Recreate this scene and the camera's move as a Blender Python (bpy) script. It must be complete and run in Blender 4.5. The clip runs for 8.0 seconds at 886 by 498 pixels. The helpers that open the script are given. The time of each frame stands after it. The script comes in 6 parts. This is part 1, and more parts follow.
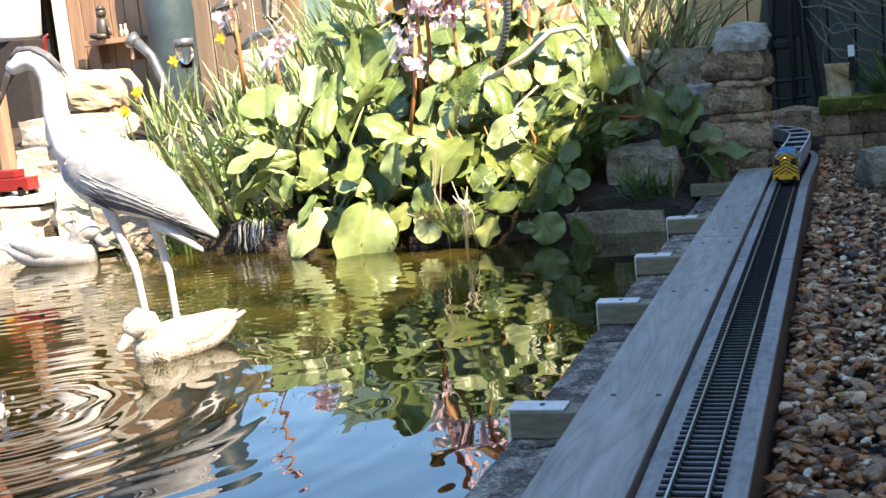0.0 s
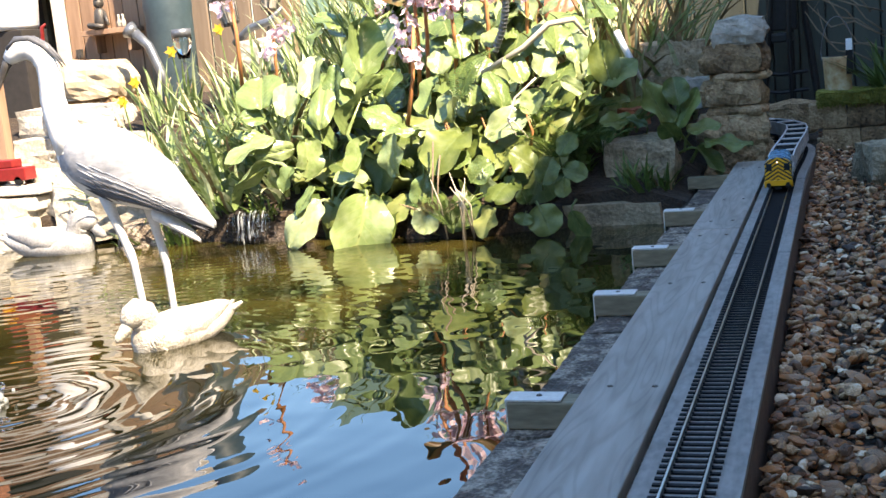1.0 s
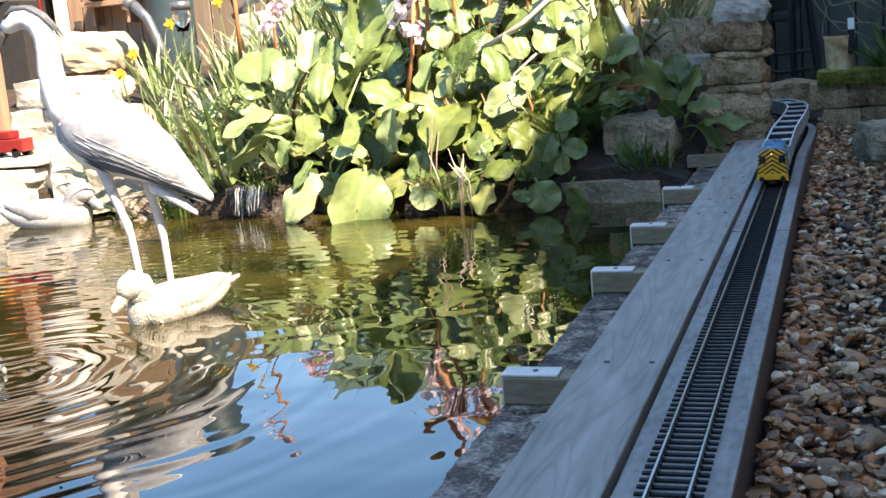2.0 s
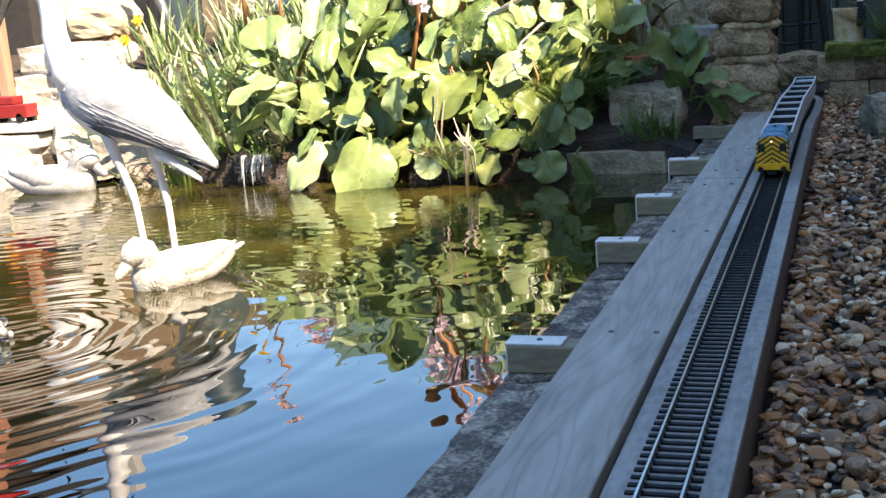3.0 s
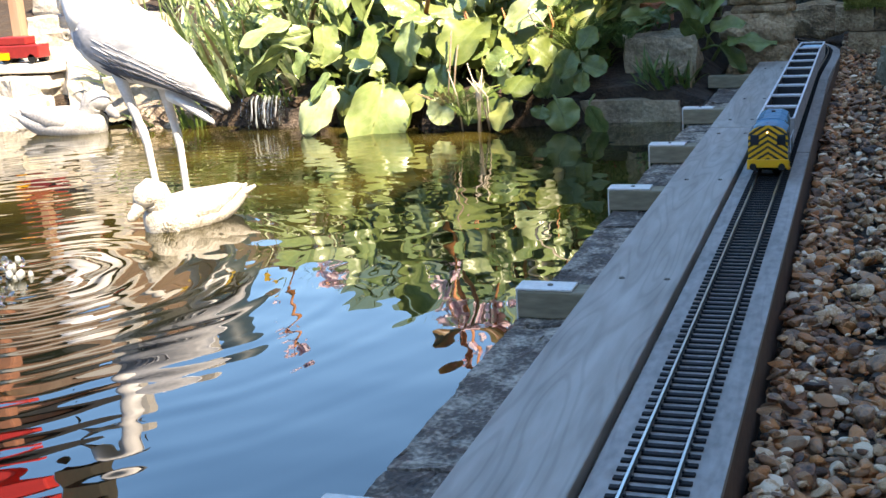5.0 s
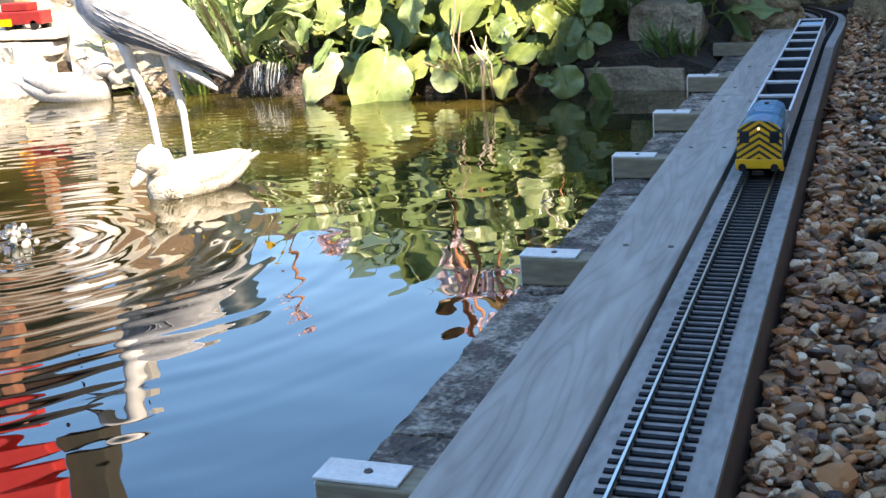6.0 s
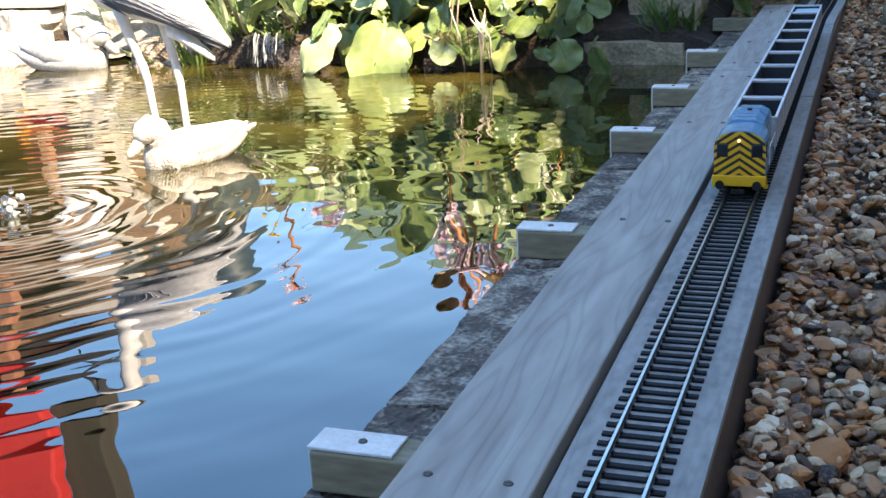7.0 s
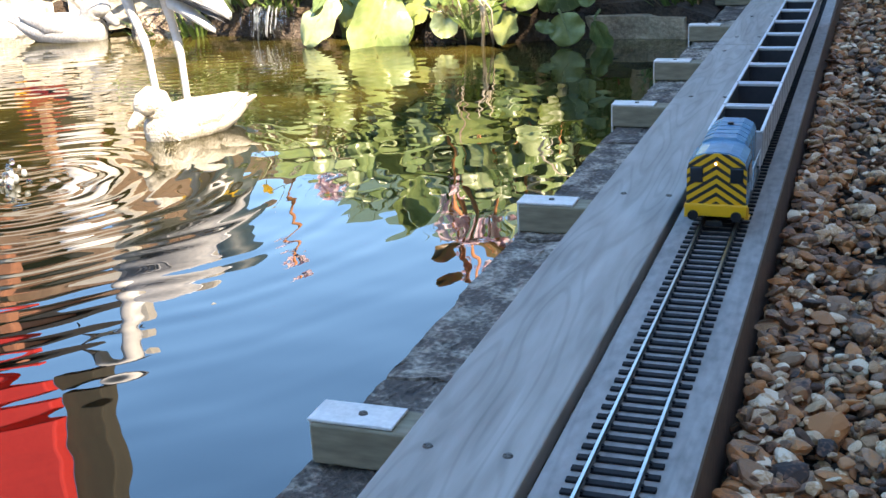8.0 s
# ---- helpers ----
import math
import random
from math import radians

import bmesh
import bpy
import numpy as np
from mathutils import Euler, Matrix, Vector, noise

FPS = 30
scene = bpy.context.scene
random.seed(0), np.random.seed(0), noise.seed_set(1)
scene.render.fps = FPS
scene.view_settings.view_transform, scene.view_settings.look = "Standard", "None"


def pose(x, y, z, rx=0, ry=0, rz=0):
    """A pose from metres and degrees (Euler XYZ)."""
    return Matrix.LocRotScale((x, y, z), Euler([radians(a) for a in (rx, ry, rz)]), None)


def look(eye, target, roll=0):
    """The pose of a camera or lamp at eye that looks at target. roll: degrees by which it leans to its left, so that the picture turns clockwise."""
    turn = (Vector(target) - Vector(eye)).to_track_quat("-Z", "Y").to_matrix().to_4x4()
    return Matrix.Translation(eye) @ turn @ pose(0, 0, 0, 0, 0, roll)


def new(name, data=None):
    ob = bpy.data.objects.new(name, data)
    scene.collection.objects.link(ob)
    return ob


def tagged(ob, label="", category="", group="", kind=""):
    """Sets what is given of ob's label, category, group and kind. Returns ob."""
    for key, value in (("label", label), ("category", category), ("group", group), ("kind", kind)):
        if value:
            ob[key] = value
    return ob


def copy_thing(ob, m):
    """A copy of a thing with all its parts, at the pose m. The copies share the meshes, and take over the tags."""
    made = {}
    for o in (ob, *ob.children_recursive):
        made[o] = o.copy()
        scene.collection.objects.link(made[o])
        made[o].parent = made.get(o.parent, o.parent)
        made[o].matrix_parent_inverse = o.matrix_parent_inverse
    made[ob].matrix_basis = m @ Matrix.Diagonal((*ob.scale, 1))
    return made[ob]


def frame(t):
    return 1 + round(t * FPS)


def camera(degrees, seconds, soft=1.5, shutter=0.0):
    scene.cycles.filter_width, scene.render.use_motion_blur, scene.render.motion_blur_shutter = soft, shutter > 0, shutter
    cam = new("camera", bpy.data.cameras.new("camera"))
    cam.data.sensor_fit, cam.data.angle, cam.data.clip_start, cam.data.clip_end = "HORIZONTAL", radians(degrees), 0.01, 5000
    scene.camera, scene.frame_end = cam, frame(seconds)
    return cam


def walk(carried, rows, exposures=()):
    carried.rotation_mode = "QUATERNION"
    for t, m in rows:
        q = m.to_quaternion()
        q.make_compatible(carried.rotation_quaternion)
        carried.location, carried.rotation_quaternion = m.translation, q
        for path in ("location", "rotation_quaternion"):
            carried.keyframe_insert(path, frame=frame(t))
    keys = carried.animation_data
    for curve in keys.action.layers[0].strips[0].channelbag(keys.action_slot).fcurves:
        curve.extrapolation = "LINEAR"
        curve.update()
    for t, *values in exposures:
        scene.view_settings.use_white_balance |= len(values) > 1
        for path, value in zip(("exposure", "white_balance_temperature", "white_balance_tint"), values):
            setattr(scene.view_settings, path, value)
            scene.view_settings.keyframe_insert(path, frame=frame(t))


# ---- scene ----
cam = camera(41.2, 8.0)
# seconds, place in metres, heading to the left, tilt up, lean
ROWS = [
    (0.0, 0.07331, -0.42769, 0.19960, 19.344, -9.125, -5.795),
    (0.5, 0.07307, -0.42999, 0.19988, 19.266, -9.276, -5.674),
    (1.0, 0.07331, -0.42947, 0.19931, 19.229, -9.527, -5.547),
    (1.5, 0.07322, -0.42780, 0.19792, 19.215, -9.970, -5.292),
    (3.0, 0.07097, -0.42570, 0.19487, 19.531, -12.042, -4.497),
    (3.5, 0.07093, -0.42680, 0.19467, 19.777, -12.559, -4.432),
    (4.0, 0.07062, -0.42617, 0.19373, 19.903, -13.080, -4.231),
    (4.5, 0.07072, -0.42603, 0.19295, 20.078, -13.781, -3.960),
    (6.0, 0.06991, -0.42722, 0.19166, 20.494, -16.027, -3.776),
    (6.5, 0.06985, -0.42658, 0.19085, 20.512, -16.760, -3.547),
    (7.0, 0.06975, -0.42671, 0.19046, 20.408, -17.300, -3.188),
    (7.5, 0.06977, -0.42689, 0.19010, 20.351, -18.026, -2.863),
    (8.0, 0.06962, -0.42693, 0.19011, 20.494, -18.556, -2.970),
]


def view(x, y, z, yaw, pitch, roll):
    a, b = radians(yaw), radians(pitch)
    ahead = Vector((-math.sin(a) * math.cos(b), math.cos(a) * math.cos(b), math.sin(b)))
    eye = Vector((x, y, z))
    return look(eye, eye + ahead, roll)


EXPOSURE, KELVIN, TINT = 2.34, 9200, 18
walk(cam, [(t, view(*r)) for t, *r in ROWS], [(0.0, EXPOSURE, KELVIN, TINT), (3.0, EXPOSURE + 0.05, KELVIN, TINT), (4.5, EXPOSURE + 0.16, KELVIN, TINT), (6.5, EXPOSURE + 0.36, KELVIN, TINT), (8.0, EXPOSURE + 0.48, KELVIN, TINT)])

# ---- light ----
SUN = Vector((0.55, -0.35, 0.80)).normalized()
world = bpy.data.worlds.new("sky")
scene.world = world
world.use_nodes = True
wn = world.node_tree
sky = wn.nodes.new("ShaderNodeTexSky")
sky.sky_type = "NISHITA"
sky.sun_disc = False
sky.sun_elevation = math.asin(SUN.z)
sky.sun_rotation = math.atan2(SUN.x, SUN.y)
sky.air_density, sky.dust_density, sky.ozone_density = 1.0, 0.34, 1.8
sky.altitude = 300
deep = wn.nodes.new("ShaderNodeHueSaturation")
deep.inputs["Saturation"].default_value = 1.30
wn.links.new(sky.outputs[0], deep.inputs["Color"])
wn.links.new(deep.outputs[0], wn.nodes["Background"].inputs[0])
wn.nodes["Background"].inputs[1].default_value = 0.15
sun = new("sun", bpy.data.lights.new("sun", "SUN"))
sun.data.energy, sun.data.angle, sun.data.color = 3.9, radians(0.5), (0.97, 0.97, 0.93)
sun.matrix_world = look(SUN * 10, (0, 0, 0))

WATER, GRAVEL, BOARD, COPING = -0.060, -0.036, -0.0035, -0.028

# ---- materials ----
def material(name, stops, rough=0.7, scale=40.0, fine=6.0, bump=0.3, size=0.002, metal=0.0, vary=0.0, island=False,
             stretch=(1, 1, 1), spec=0.5, through_light=0.0):
    """A surface of two noises: broad stains and fine grain. stops: colours from dark to light."""
    m = bpy.data.materials.new(name)
    m.use_nodes = True
    n, l = m.node_tree.nodes, m.node_tree.links
    b = n["Principled BSDF"]
    co = n.new("ShaderNodeTexCoord")
    mp = n.new("ShaderNodeMapping")
    mp.inputs["Scale"].default_value = stretch
    l.new(co.outputs["Object"], mp.inputs[0])
    big, small = n.new("ShaderNodeTexNoise"), n.new("ShaderNodeTexNoise")
    big.inputs["Scale"].default_value, small.inputs["Scale"].default_value = scale, scale * fine
    big.inputs["Detail"].default_value = small.inputs["Detail"].default_value = 4.0
    l.new(mp.outputs[0], big.inputs["Vector"])
    l.new(mp.outputs[0], small.inputs["Vector"])
    mix = n.new("ShaderNodeMath")
    mix.operation = "MULTIPLY_ADD"
    mix.inputs[1].default_value = 0.45
    half = n.new("ShaderNodeMath")
    half.operation = "MULTIPLY"
    half.inputs[1].default_value = 0.55
    l.new(big.outputs["Fac"], half.inputs[0])
    l.new(small.outputs["Fac"], mix.inputs[0])
    l.new(half.outputs[0], mix.inputs[2])
    fac = mix.outputs[0]
    if vary:
        if island:
            rnd = n.new("ShaderNodeNewGeometry").outputs["Random Per Island"]
        else:
            rnd = n.new("ShaderNodeObjectInfo").outputs["Random"]
        sh = n.new("ShaderNodeMath")
        sh.operation = "MULTIPLY_ADD"
        sh.inputs[1].default_value = vary
        sh.inputs[2].default_value = -vary / 2
        l.new(rnd, sh.inputs[0])
        ad = n.new("ShaderNodeMath")
        ad.operation = "ADD"
        l.new(sh.outputs[0], ad.inputs[0])
        l.new(fac, ad.inputs[1])
        fac = ad.outputs[0]
    ramp = n.new("ShaderNodeValToRGB")
    el = ramp.color_ramp.elements
    lo, hi = (0.02, 0.98) if vary > 0.5 else (0.3, 0.7)
    while len(el) < len(stops):
        el.new(0.5)
    for i, c in enumerate(stops):
        el[i].position = lo + (hi - lo) * i / max(1, len(stops) - 1)
        el[i].color = (*c, 1)
    l.new(fac, ramp.inputs[0])
    l.new(ramp.outputs[0], b.inputs["Base Color"])
    b.inputs["Roughness"].default_value = rough
    b.inputs["Metallic"].default_value = metal
    b.inputs["Specular IOR Level"].default_value = spec
    if bump:
        bp = n.new("ShaderNodeBump")
        bp.inputs["Strength"].default_value = bump
        bp.inputs["Distance"].default_value = size
        l.new(mix.outputs[0], bp.inputs["Height"])
        l.new(bp.outputs[0], b.inputs["Normal"])
    if through_light:
        tr = n.new("ShaderNodeBsdfTranslucent")
        l.new(ramp.outputs[0], tr.inputs[0])
        mx = n.new("ShaderNodeMixShader")
        mx.inputs[0].default_value = through_light
        l.new(b.outputs[0], mx.inputs[1])
        l.new(tr.outputs[0], mx.inputs[2])
        l.new(mx.outputs[0], n["Material Output"].inputs[0])
    return m


M_GREYWOOD = material("weathered_grey_wood", [(0.158, 0.132, 0.108), (0.265, 0.230, 0.194), (0.362, 0.320, 0.276)], 0.7, 26, 5, 0.35, 0.001,
                      stretch=(1.0, 0.12, 1.0))


def add_grain(m, rings, along, depth, ring_size):
    """Wavy growth rings, cut lengthwise, laid over a wood material."""
    n, l = m.node_tree.nodes, m.node_tree.links
    b = n["Principled BSDF"]
    old = b.inputs["Base Color"].links[0].from_socket
    co = n.new("ShaderNodeTexCoord")
    mp = n.new("ShaderNodeMapping")
    mp.inputs["Scale"].default_value = (1, along, 1)
    l.new(co.outputs["Object"], mp.inputs[0])
    bend = n.new("ShaderNodeTexNoise")
    bend.inputs["Scale"].default_value = ring_size
    bend.inputs["Detail"].default_value = 1.0
    l.new(mp.outputs[0], bend.inputs["Vector"])
    mul = n.new("ShaderNodeMath")
    mul.operation = "MULTIPLY"
    mul.inputs[1].default_value = rings
    l.new(bend.outputs["Fac"], mul.inputs[0])
    sn = n.new("ShaderNodeMath")
    sn.operation = "SINE"
    l.new(mul.outputs[0], sn.inputs[0])
    mr = n.new("ShaderNodeMapRange")
    mr.inputs["From Min"].default_value = 0.25
    mr.inputs["To Min"].default_value, mr.inputs["To Max"].default_value = 1.0 + depth * 0.2, 1.0 - depth
    l.new(sn.outputs[0], mr.inputs["Value"])
    sc = n.new("ShaderNodeVectorMath")
    sc.operation = "SCALE"
    l.new(old, sc.inputs[0])
    l.new(mr.outputs[0], sc.inputs["Scale"])
    l.new(sc.outputs[0], b.inputs["Base Color"])


add_grain(M_GREYWOOD, 85.0, 0.11, 0.13, 38.0)
M_BOARD = material("painted_grey_board", [(0.134, 0.116, 0.100), (0.230, 0.204, 0.180), (0.300, 0.270, 0.240)], 0.8, 30, 8, 0.3, 0.001, stretch=(1, 0.4, 1))
add_grain(M_BOARD, 60.0, 0.06, 0.10, 60.0)
M_BOARD_EDGE = material("brown_board_edge", [(0.05, 0.025, 0.014), (0.15, 0.075, 0.040)], 0.85, 40)
M_BATTEN = material("pale_batten_wood", [(0.085, 0.066, 0.038), (0.19, 0.150, 0.092), (0.29, 0.24, 0.16)], 0.8, 60, 5, 0.4, 0.001, stretch=(0.2, 1, 1))
M_STRAP = material("worn_white_strap", [(0.42, 0.385, 0.34), (0.66, 0.62, 0.57)], 0.55, 90, 5, 0.2, 0.0005)
M_SCREW = material("rusty_screw", [(0.05, 0.04, 0.032), (0.16, 0.13, 0.11)], 0.5, 400, 3, 0.2, 0.0003, metal=0.5)
M_RAIL = material("nickel_rail", [(0.45, 0.44, 0.42), (0.62, 0.61, 0.58)], 0.28, 90, 6, 0.05, 0.0002, metal=1.0)
M_RAILFOOT = material("dull_rail_web", [(0.05, 0.045, 0.04), (0.11, 0.10, 0.09)], 0.55, 120, 6, 0.1, 0.0002, metal=0.6)
M_SLEEPER = material("black_plastic_sleeper", [(0.005, 0.005, 0.006), (0.014, 0.014, 0.015)], 0.7, 200, 4, 0.2, 0.0003, spec=0.15)
M_STONE = material("sandstone", [(0.085, 0.048, 0.024), (0.285, 0.175, 0.092), (0.52, 0.35, 0.20)], 0.9, 38, 6, 1.0, 0.010, vary=0.25)
M_GREYSTONE = material("grey_stone", [(0.090, 0.062, 0.036), (0.235, 0.172, 0.105), (0.42, 0.32, 0.21)], 0.9, 34, 6, 1.0, 0.008, vary=0.2)
M_PALESTONE = material("pale_limestone", [(0.17, 0.15, 0.115), (0.34, 0.31, 0.26), (0.50, 0.47, 0.41)], 0.9, 25, 7, 0.8, 0.004, vary=0.2)
M_COPING = material("wet_dark_coping", [(0.016, 0.011, 0.008), (0.085, 0.062, 0.046), (0.42, 0.35, 0.27)], 0.85, 55, 6, 1.0, 0.006, vary=0.15)
M_CREAM = material("cream_sandstone", [(0.42, 0.33, 0.22), (0.58, 0.47, 0.33)], 0.9, 18, 6, 0.6, 0.003)
M_SOIL = material("dark_garden_soil", [(0.010, 0.006, 0.004), (0.026, 0.016, 0.009), (0.060, 0.037, 0.020)], 0.95, 25, 8, 1.0, 0.01)
M_PEBBLE = material("flint_shingle", [(0.036, 0.018, 0.011), (0.235, 0.096, 0.050), (0.54, 0.180, 0.055), (0.35, 0.170, 0.090), (0.135, 0.082, 0.058), (0.53, 0.262, 0.120),
                    (0.74, 0.55, 0.38)], 0.45, 160, 5, 0.35, 0.001, vary=1.0, spec=0.22)
M_PEBBLES = material("flint_shingle_bed", [(0.036, 0.018, 0.011), (0.235, 0.096, 0.050), (0.54, 0.180, 0.055), (0.35, 0.170, 0.090), (0.135, 0.082, 0.058), (0.53, 0.262, 0.120),
                     (0.74, 0.55, 0.38)], 0.45, 160, 5, 0.35, 0.001, vary=1.0, island=True, spec=0.22)
M_MOSS = material("moss", [(0.065, 0.070, 0.012), (0.18, 0.175, 0.030), (0.34, 0.30, 0.07)], 0.95, 60, 6, 1.0, 0.004)
M_LEAF = material("bergenia_leaf", [(0.066, 0.115, 0.030), (0.175, 0.245, 0.090), (0.40, 0.455, 0.28)], 0.27, 14, 7, 0.8, 0.003, vary=0.6, through_light=0.13)
M_LEAF_RED = material("reddened_leaf", [(0.07, 0.10, 0.03), (0.18, 0.12, 0.05), (0.32, 0.09, 0.05)], 0.42, 16, 5, 0.5, 0.003, vary=0.3, through_light=0.2)
# Darker copy of the bergenia leaf: shade is put into its green.
M_LEAF_DARK = material("shade_darkened_leaf", [(0.055, 0.085, 0.018), (0.125, 0.160, 0.040), (0.23, 0.245, 0.085)], 0.40, 10, 6, 0.5, 0.002, vary=0.35, through_light=0.15, spec=0.35)
M_STRAPLEAF = material("iris_blade", [(0.09, 0.148, 0.042), (0.23, 0.31, 0.125), (0.47, 0.52, 0.33)], 0.40, 20, 6, 0.3, 0.001, vary=0.5, island=True, through_light=0.25)
M_STRAPDRY = material("dry_blade", [(0.12, 0.09, 0.045), (0.25, 0.18, 0.10), (0.36, 0.27, 0.16)], 0.8, 20, 6, 0.3, 0.001, vary=0.5, island=True)
M_FERN = material("fern", [(0.04, 0.08, 0.015), (0.10, 0.16, 0.03)], 0.6, 40, 4, 0.2, 0.001, vary=0.4, island=True, through_light=0.25)
M_STEM = material("orange_stem", [(0.40, 0.14, 0.05), (0.55, 0.24, 0.10)], 0.6, 60, 4, 0.3, 0.001)
M_PINK = material("pink_petals", [(0.60, 0.34, 0.44), (0.78, 0.60, 0.67), (0.86, 0.76, 0.80)], 0.6, 60, 4, 0.2, 0.001, vary=0.6, island=True, through_light=0.3)
M_YELLOWFLOWER = material("yellow_petals", [(0.75, 0.42, 0.03), (0.85, 0.60, 0.08)], 0.6, 60, 4, 0.2, 0.001, through_light=0.2)
M_HERON = material("painted_heron_resin", [(0.48, 0.48, 0.49), (0.64, 0.64, 0.63), (0.76, 0.75, 0.73)], 0.6, 30, 6, 0.35, 0.0015)
M_FEATHER = material("blue_grey_feathers", [(0.15, 0.165, 0.19), (0.27, 0.285, 0.31), (0.43, 0.44, 0.455)], 0.6, 40, 6, 0.4, 0.0015, stretch=(0.4, 1, 1))
M_DARKFEATHER = material("charcoal_feathers", [(0.04, 0.045, 0.055), (0.10, 0.105, 0.12)], 0.6, 60, 5, 0.3, 0.001)
M_BEAK = material("dark_beak", [(0.03, 0.028, 0.028), (0.09, 0.08, 0.07)], 0.45, 60, 5, 0.2, 0.001)
M_LEG = material("pale_grey_legs", [(0.44, 0.43, 0.41), (0.62, 0.60, 0.57)], 0.6, 80, 5, 0.4, 0.001)
M_DUCK = material("bleached_duck_resin", [(0.20, 0.18, 0.14), (0.39, 0.365, 0.315), (0.52, 0.495, 0.44)], 0.75, 70, 6, 1.0, 0.004)
M_DUCKGREY = material("grey_duck_resin", [(0.14, 0.14, 0.145), (0.27, 0.27, 0.265), (0.40, 0.39, 0.38)], 0.7, 50, 6, 0.5, 0.002)
M_YELLOW = material("yellow_enamel", [(0.66, 0.29, 0.008), (0.76, 0.36, 0.012)], 0.35, 60, 5, 0.1, 0.0003)
M_BLUE = material("rail_blue_paint", [(0.05, 0.18, 0.27), (0.08, 0.25, 0.36), (0.12, 0.31, 0.41)], 0.22, 50, 5, 0.1, 0.0003)
M_BLACK = material("black_paint", [(0.006, 0.006, 0.006), (0.016, 0.016, 0.016)], 0.5, 60, 5, 0.1, 0.0003, spec=0.25)
M_DARKGLASS = material("dark_glazing", [(0.01, 0.012, 0.015), (0.02, 0.022, 0.026)], 0.12, 60, 3, 0.0)
M_WAGON = material("grey_wagon_paint", [(0.26, 0.24, 0.22), (0.38, 0.35, 0.33), (0.46, 0.44, 0.41)], 0.6, 50, 6, 0.2, 0.0004)
M_RIM = material("worn_white_rim", [(0.45, 0.45, 0.45), (0.66, 0.66, 0.65)], 0.5, 90, 5, 0.2, 0.0003)
M_WAGON_IN = material("near_black_wagon_inside", [(0.006, 0.006, 0.008), (0.016, 0.016, 0.018)], 0.8, 60, 5, 0.3, 0.0005)
M_PALEBLUE = material("pale_blue_load", [(0.22, 0.38, 0.45), (0.32, 0.50, 0.56)], 0.6, 60, 5, 0.2, 0.0005)
M_TIMBER = material("brown_door_timber", [(0.16, 0.085, 0.05), (0.27, 0.16, 0.10), (0.36, 0.24, 0.16)], 0.8, 12, 6, 0.4, 0.002, stretch=(1, 1, 0.12))
M_PALETIMBER = material("bleached_timber", [(0.42, 0.38, 0.32), (0.60, 0.56, 0.49)], 0.8, 16, 6, 0.4, 0.002, stretch=(0.15, 1, 1))
M_WHITE = material("white_plastic", [(0.70, 0.70, 0.69), (0.80, 0.80, 0.79)], 0.45, 20, 5, 0.1, 0.0005)
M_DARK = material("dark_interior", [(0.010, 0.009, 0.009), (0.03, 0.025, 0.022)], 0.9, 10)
M_GREENPAINT = material("green_shed_paint", [(0.022, 0.026, 0.018), (0.034, 0.040, 0.029), (0.046, 0.052, 0.038)], 0.6, 10, 8, 0.3, 0.001, stretch=(1, 1, 0.15))
M_PALEGREEN = material("pale_green_paint", [(0.14, 0.25, 0.20), (0.20, 0.32, 0.26)], 0.7, 8, 8, 0.2, 0.001)
M_BARREL = material("blue_grey_barrel", [(0.02, 0.04, 0.05), (0.045, 0.075, 0.085)], 0.55, 12, 6, 0.2, 0.001)
M_BRONZE = material("dark_bronze", [(0.03, 0.028, 0.026), (0.10, 0.09, 0.08)], 0.5, 60, 5, 0.4, 0.001, metal=0.3)
M_GREYMETAL = material("grey_metal", [(0.10, 0.11, 0.12), (0.22, 0.23, 0.24)], 0.4, 40, 5, 0.2, 0.0005, metal=0.6)
M_RED = material("red_enamel", [(0.16, 0.012, 0.012), (0.28, 0.022, 0.02)], 0.35, 40, 5, 0.1, 0.0005)
M_REDCLOTH = material("red_canvas", [(0.66, 0.025, 0.02), (0.80, 0.05, 0.04)], 0.8, 20, 6, 0.2, 0.001)
M_BRICK = material("orange_brick", [(0.26, 0.10, 0.055), (0.38, 0.15, 0.08)], 0.85, 20, 6, 0.4, 0.002, vary=0.3)
M_OLIVE = material("olive_brown_post", [(0.045, 0.036, 0.020), (0.085, 0.070, 0.042)], 0.85, 12, 6, 0.4, 0.002, stretch=(1, 1, 0.12))
M_TIN = material("rusty_tin", [(0.45, 0.16, 0.045), (0.66, 0.44, 0.24), (0.80, 0.70, 0.52)], 0.6, 22, 5, 0.3, 0.001)
M_TWIG = material("bare_twig", [(0.12, 0.08, 0.05), (0.24, 0.18, 0.12)], 0.85, 60, 5, 0.4, 0.001)
M_PALETWIG = material("bleached_twig", [(0.36, 0.30, 0.22), (0.55, 0.48, 0.38)], 0.85, 60, 5, 0.4, 0.001)
M_FENCE = material("fence_boards", [(0.14, 0.10, 0.07), (0.24, 0.18, 0.13)], 0.85, 8, 8, 0.4, 0.002, stretch=(1, 1, 0.1))


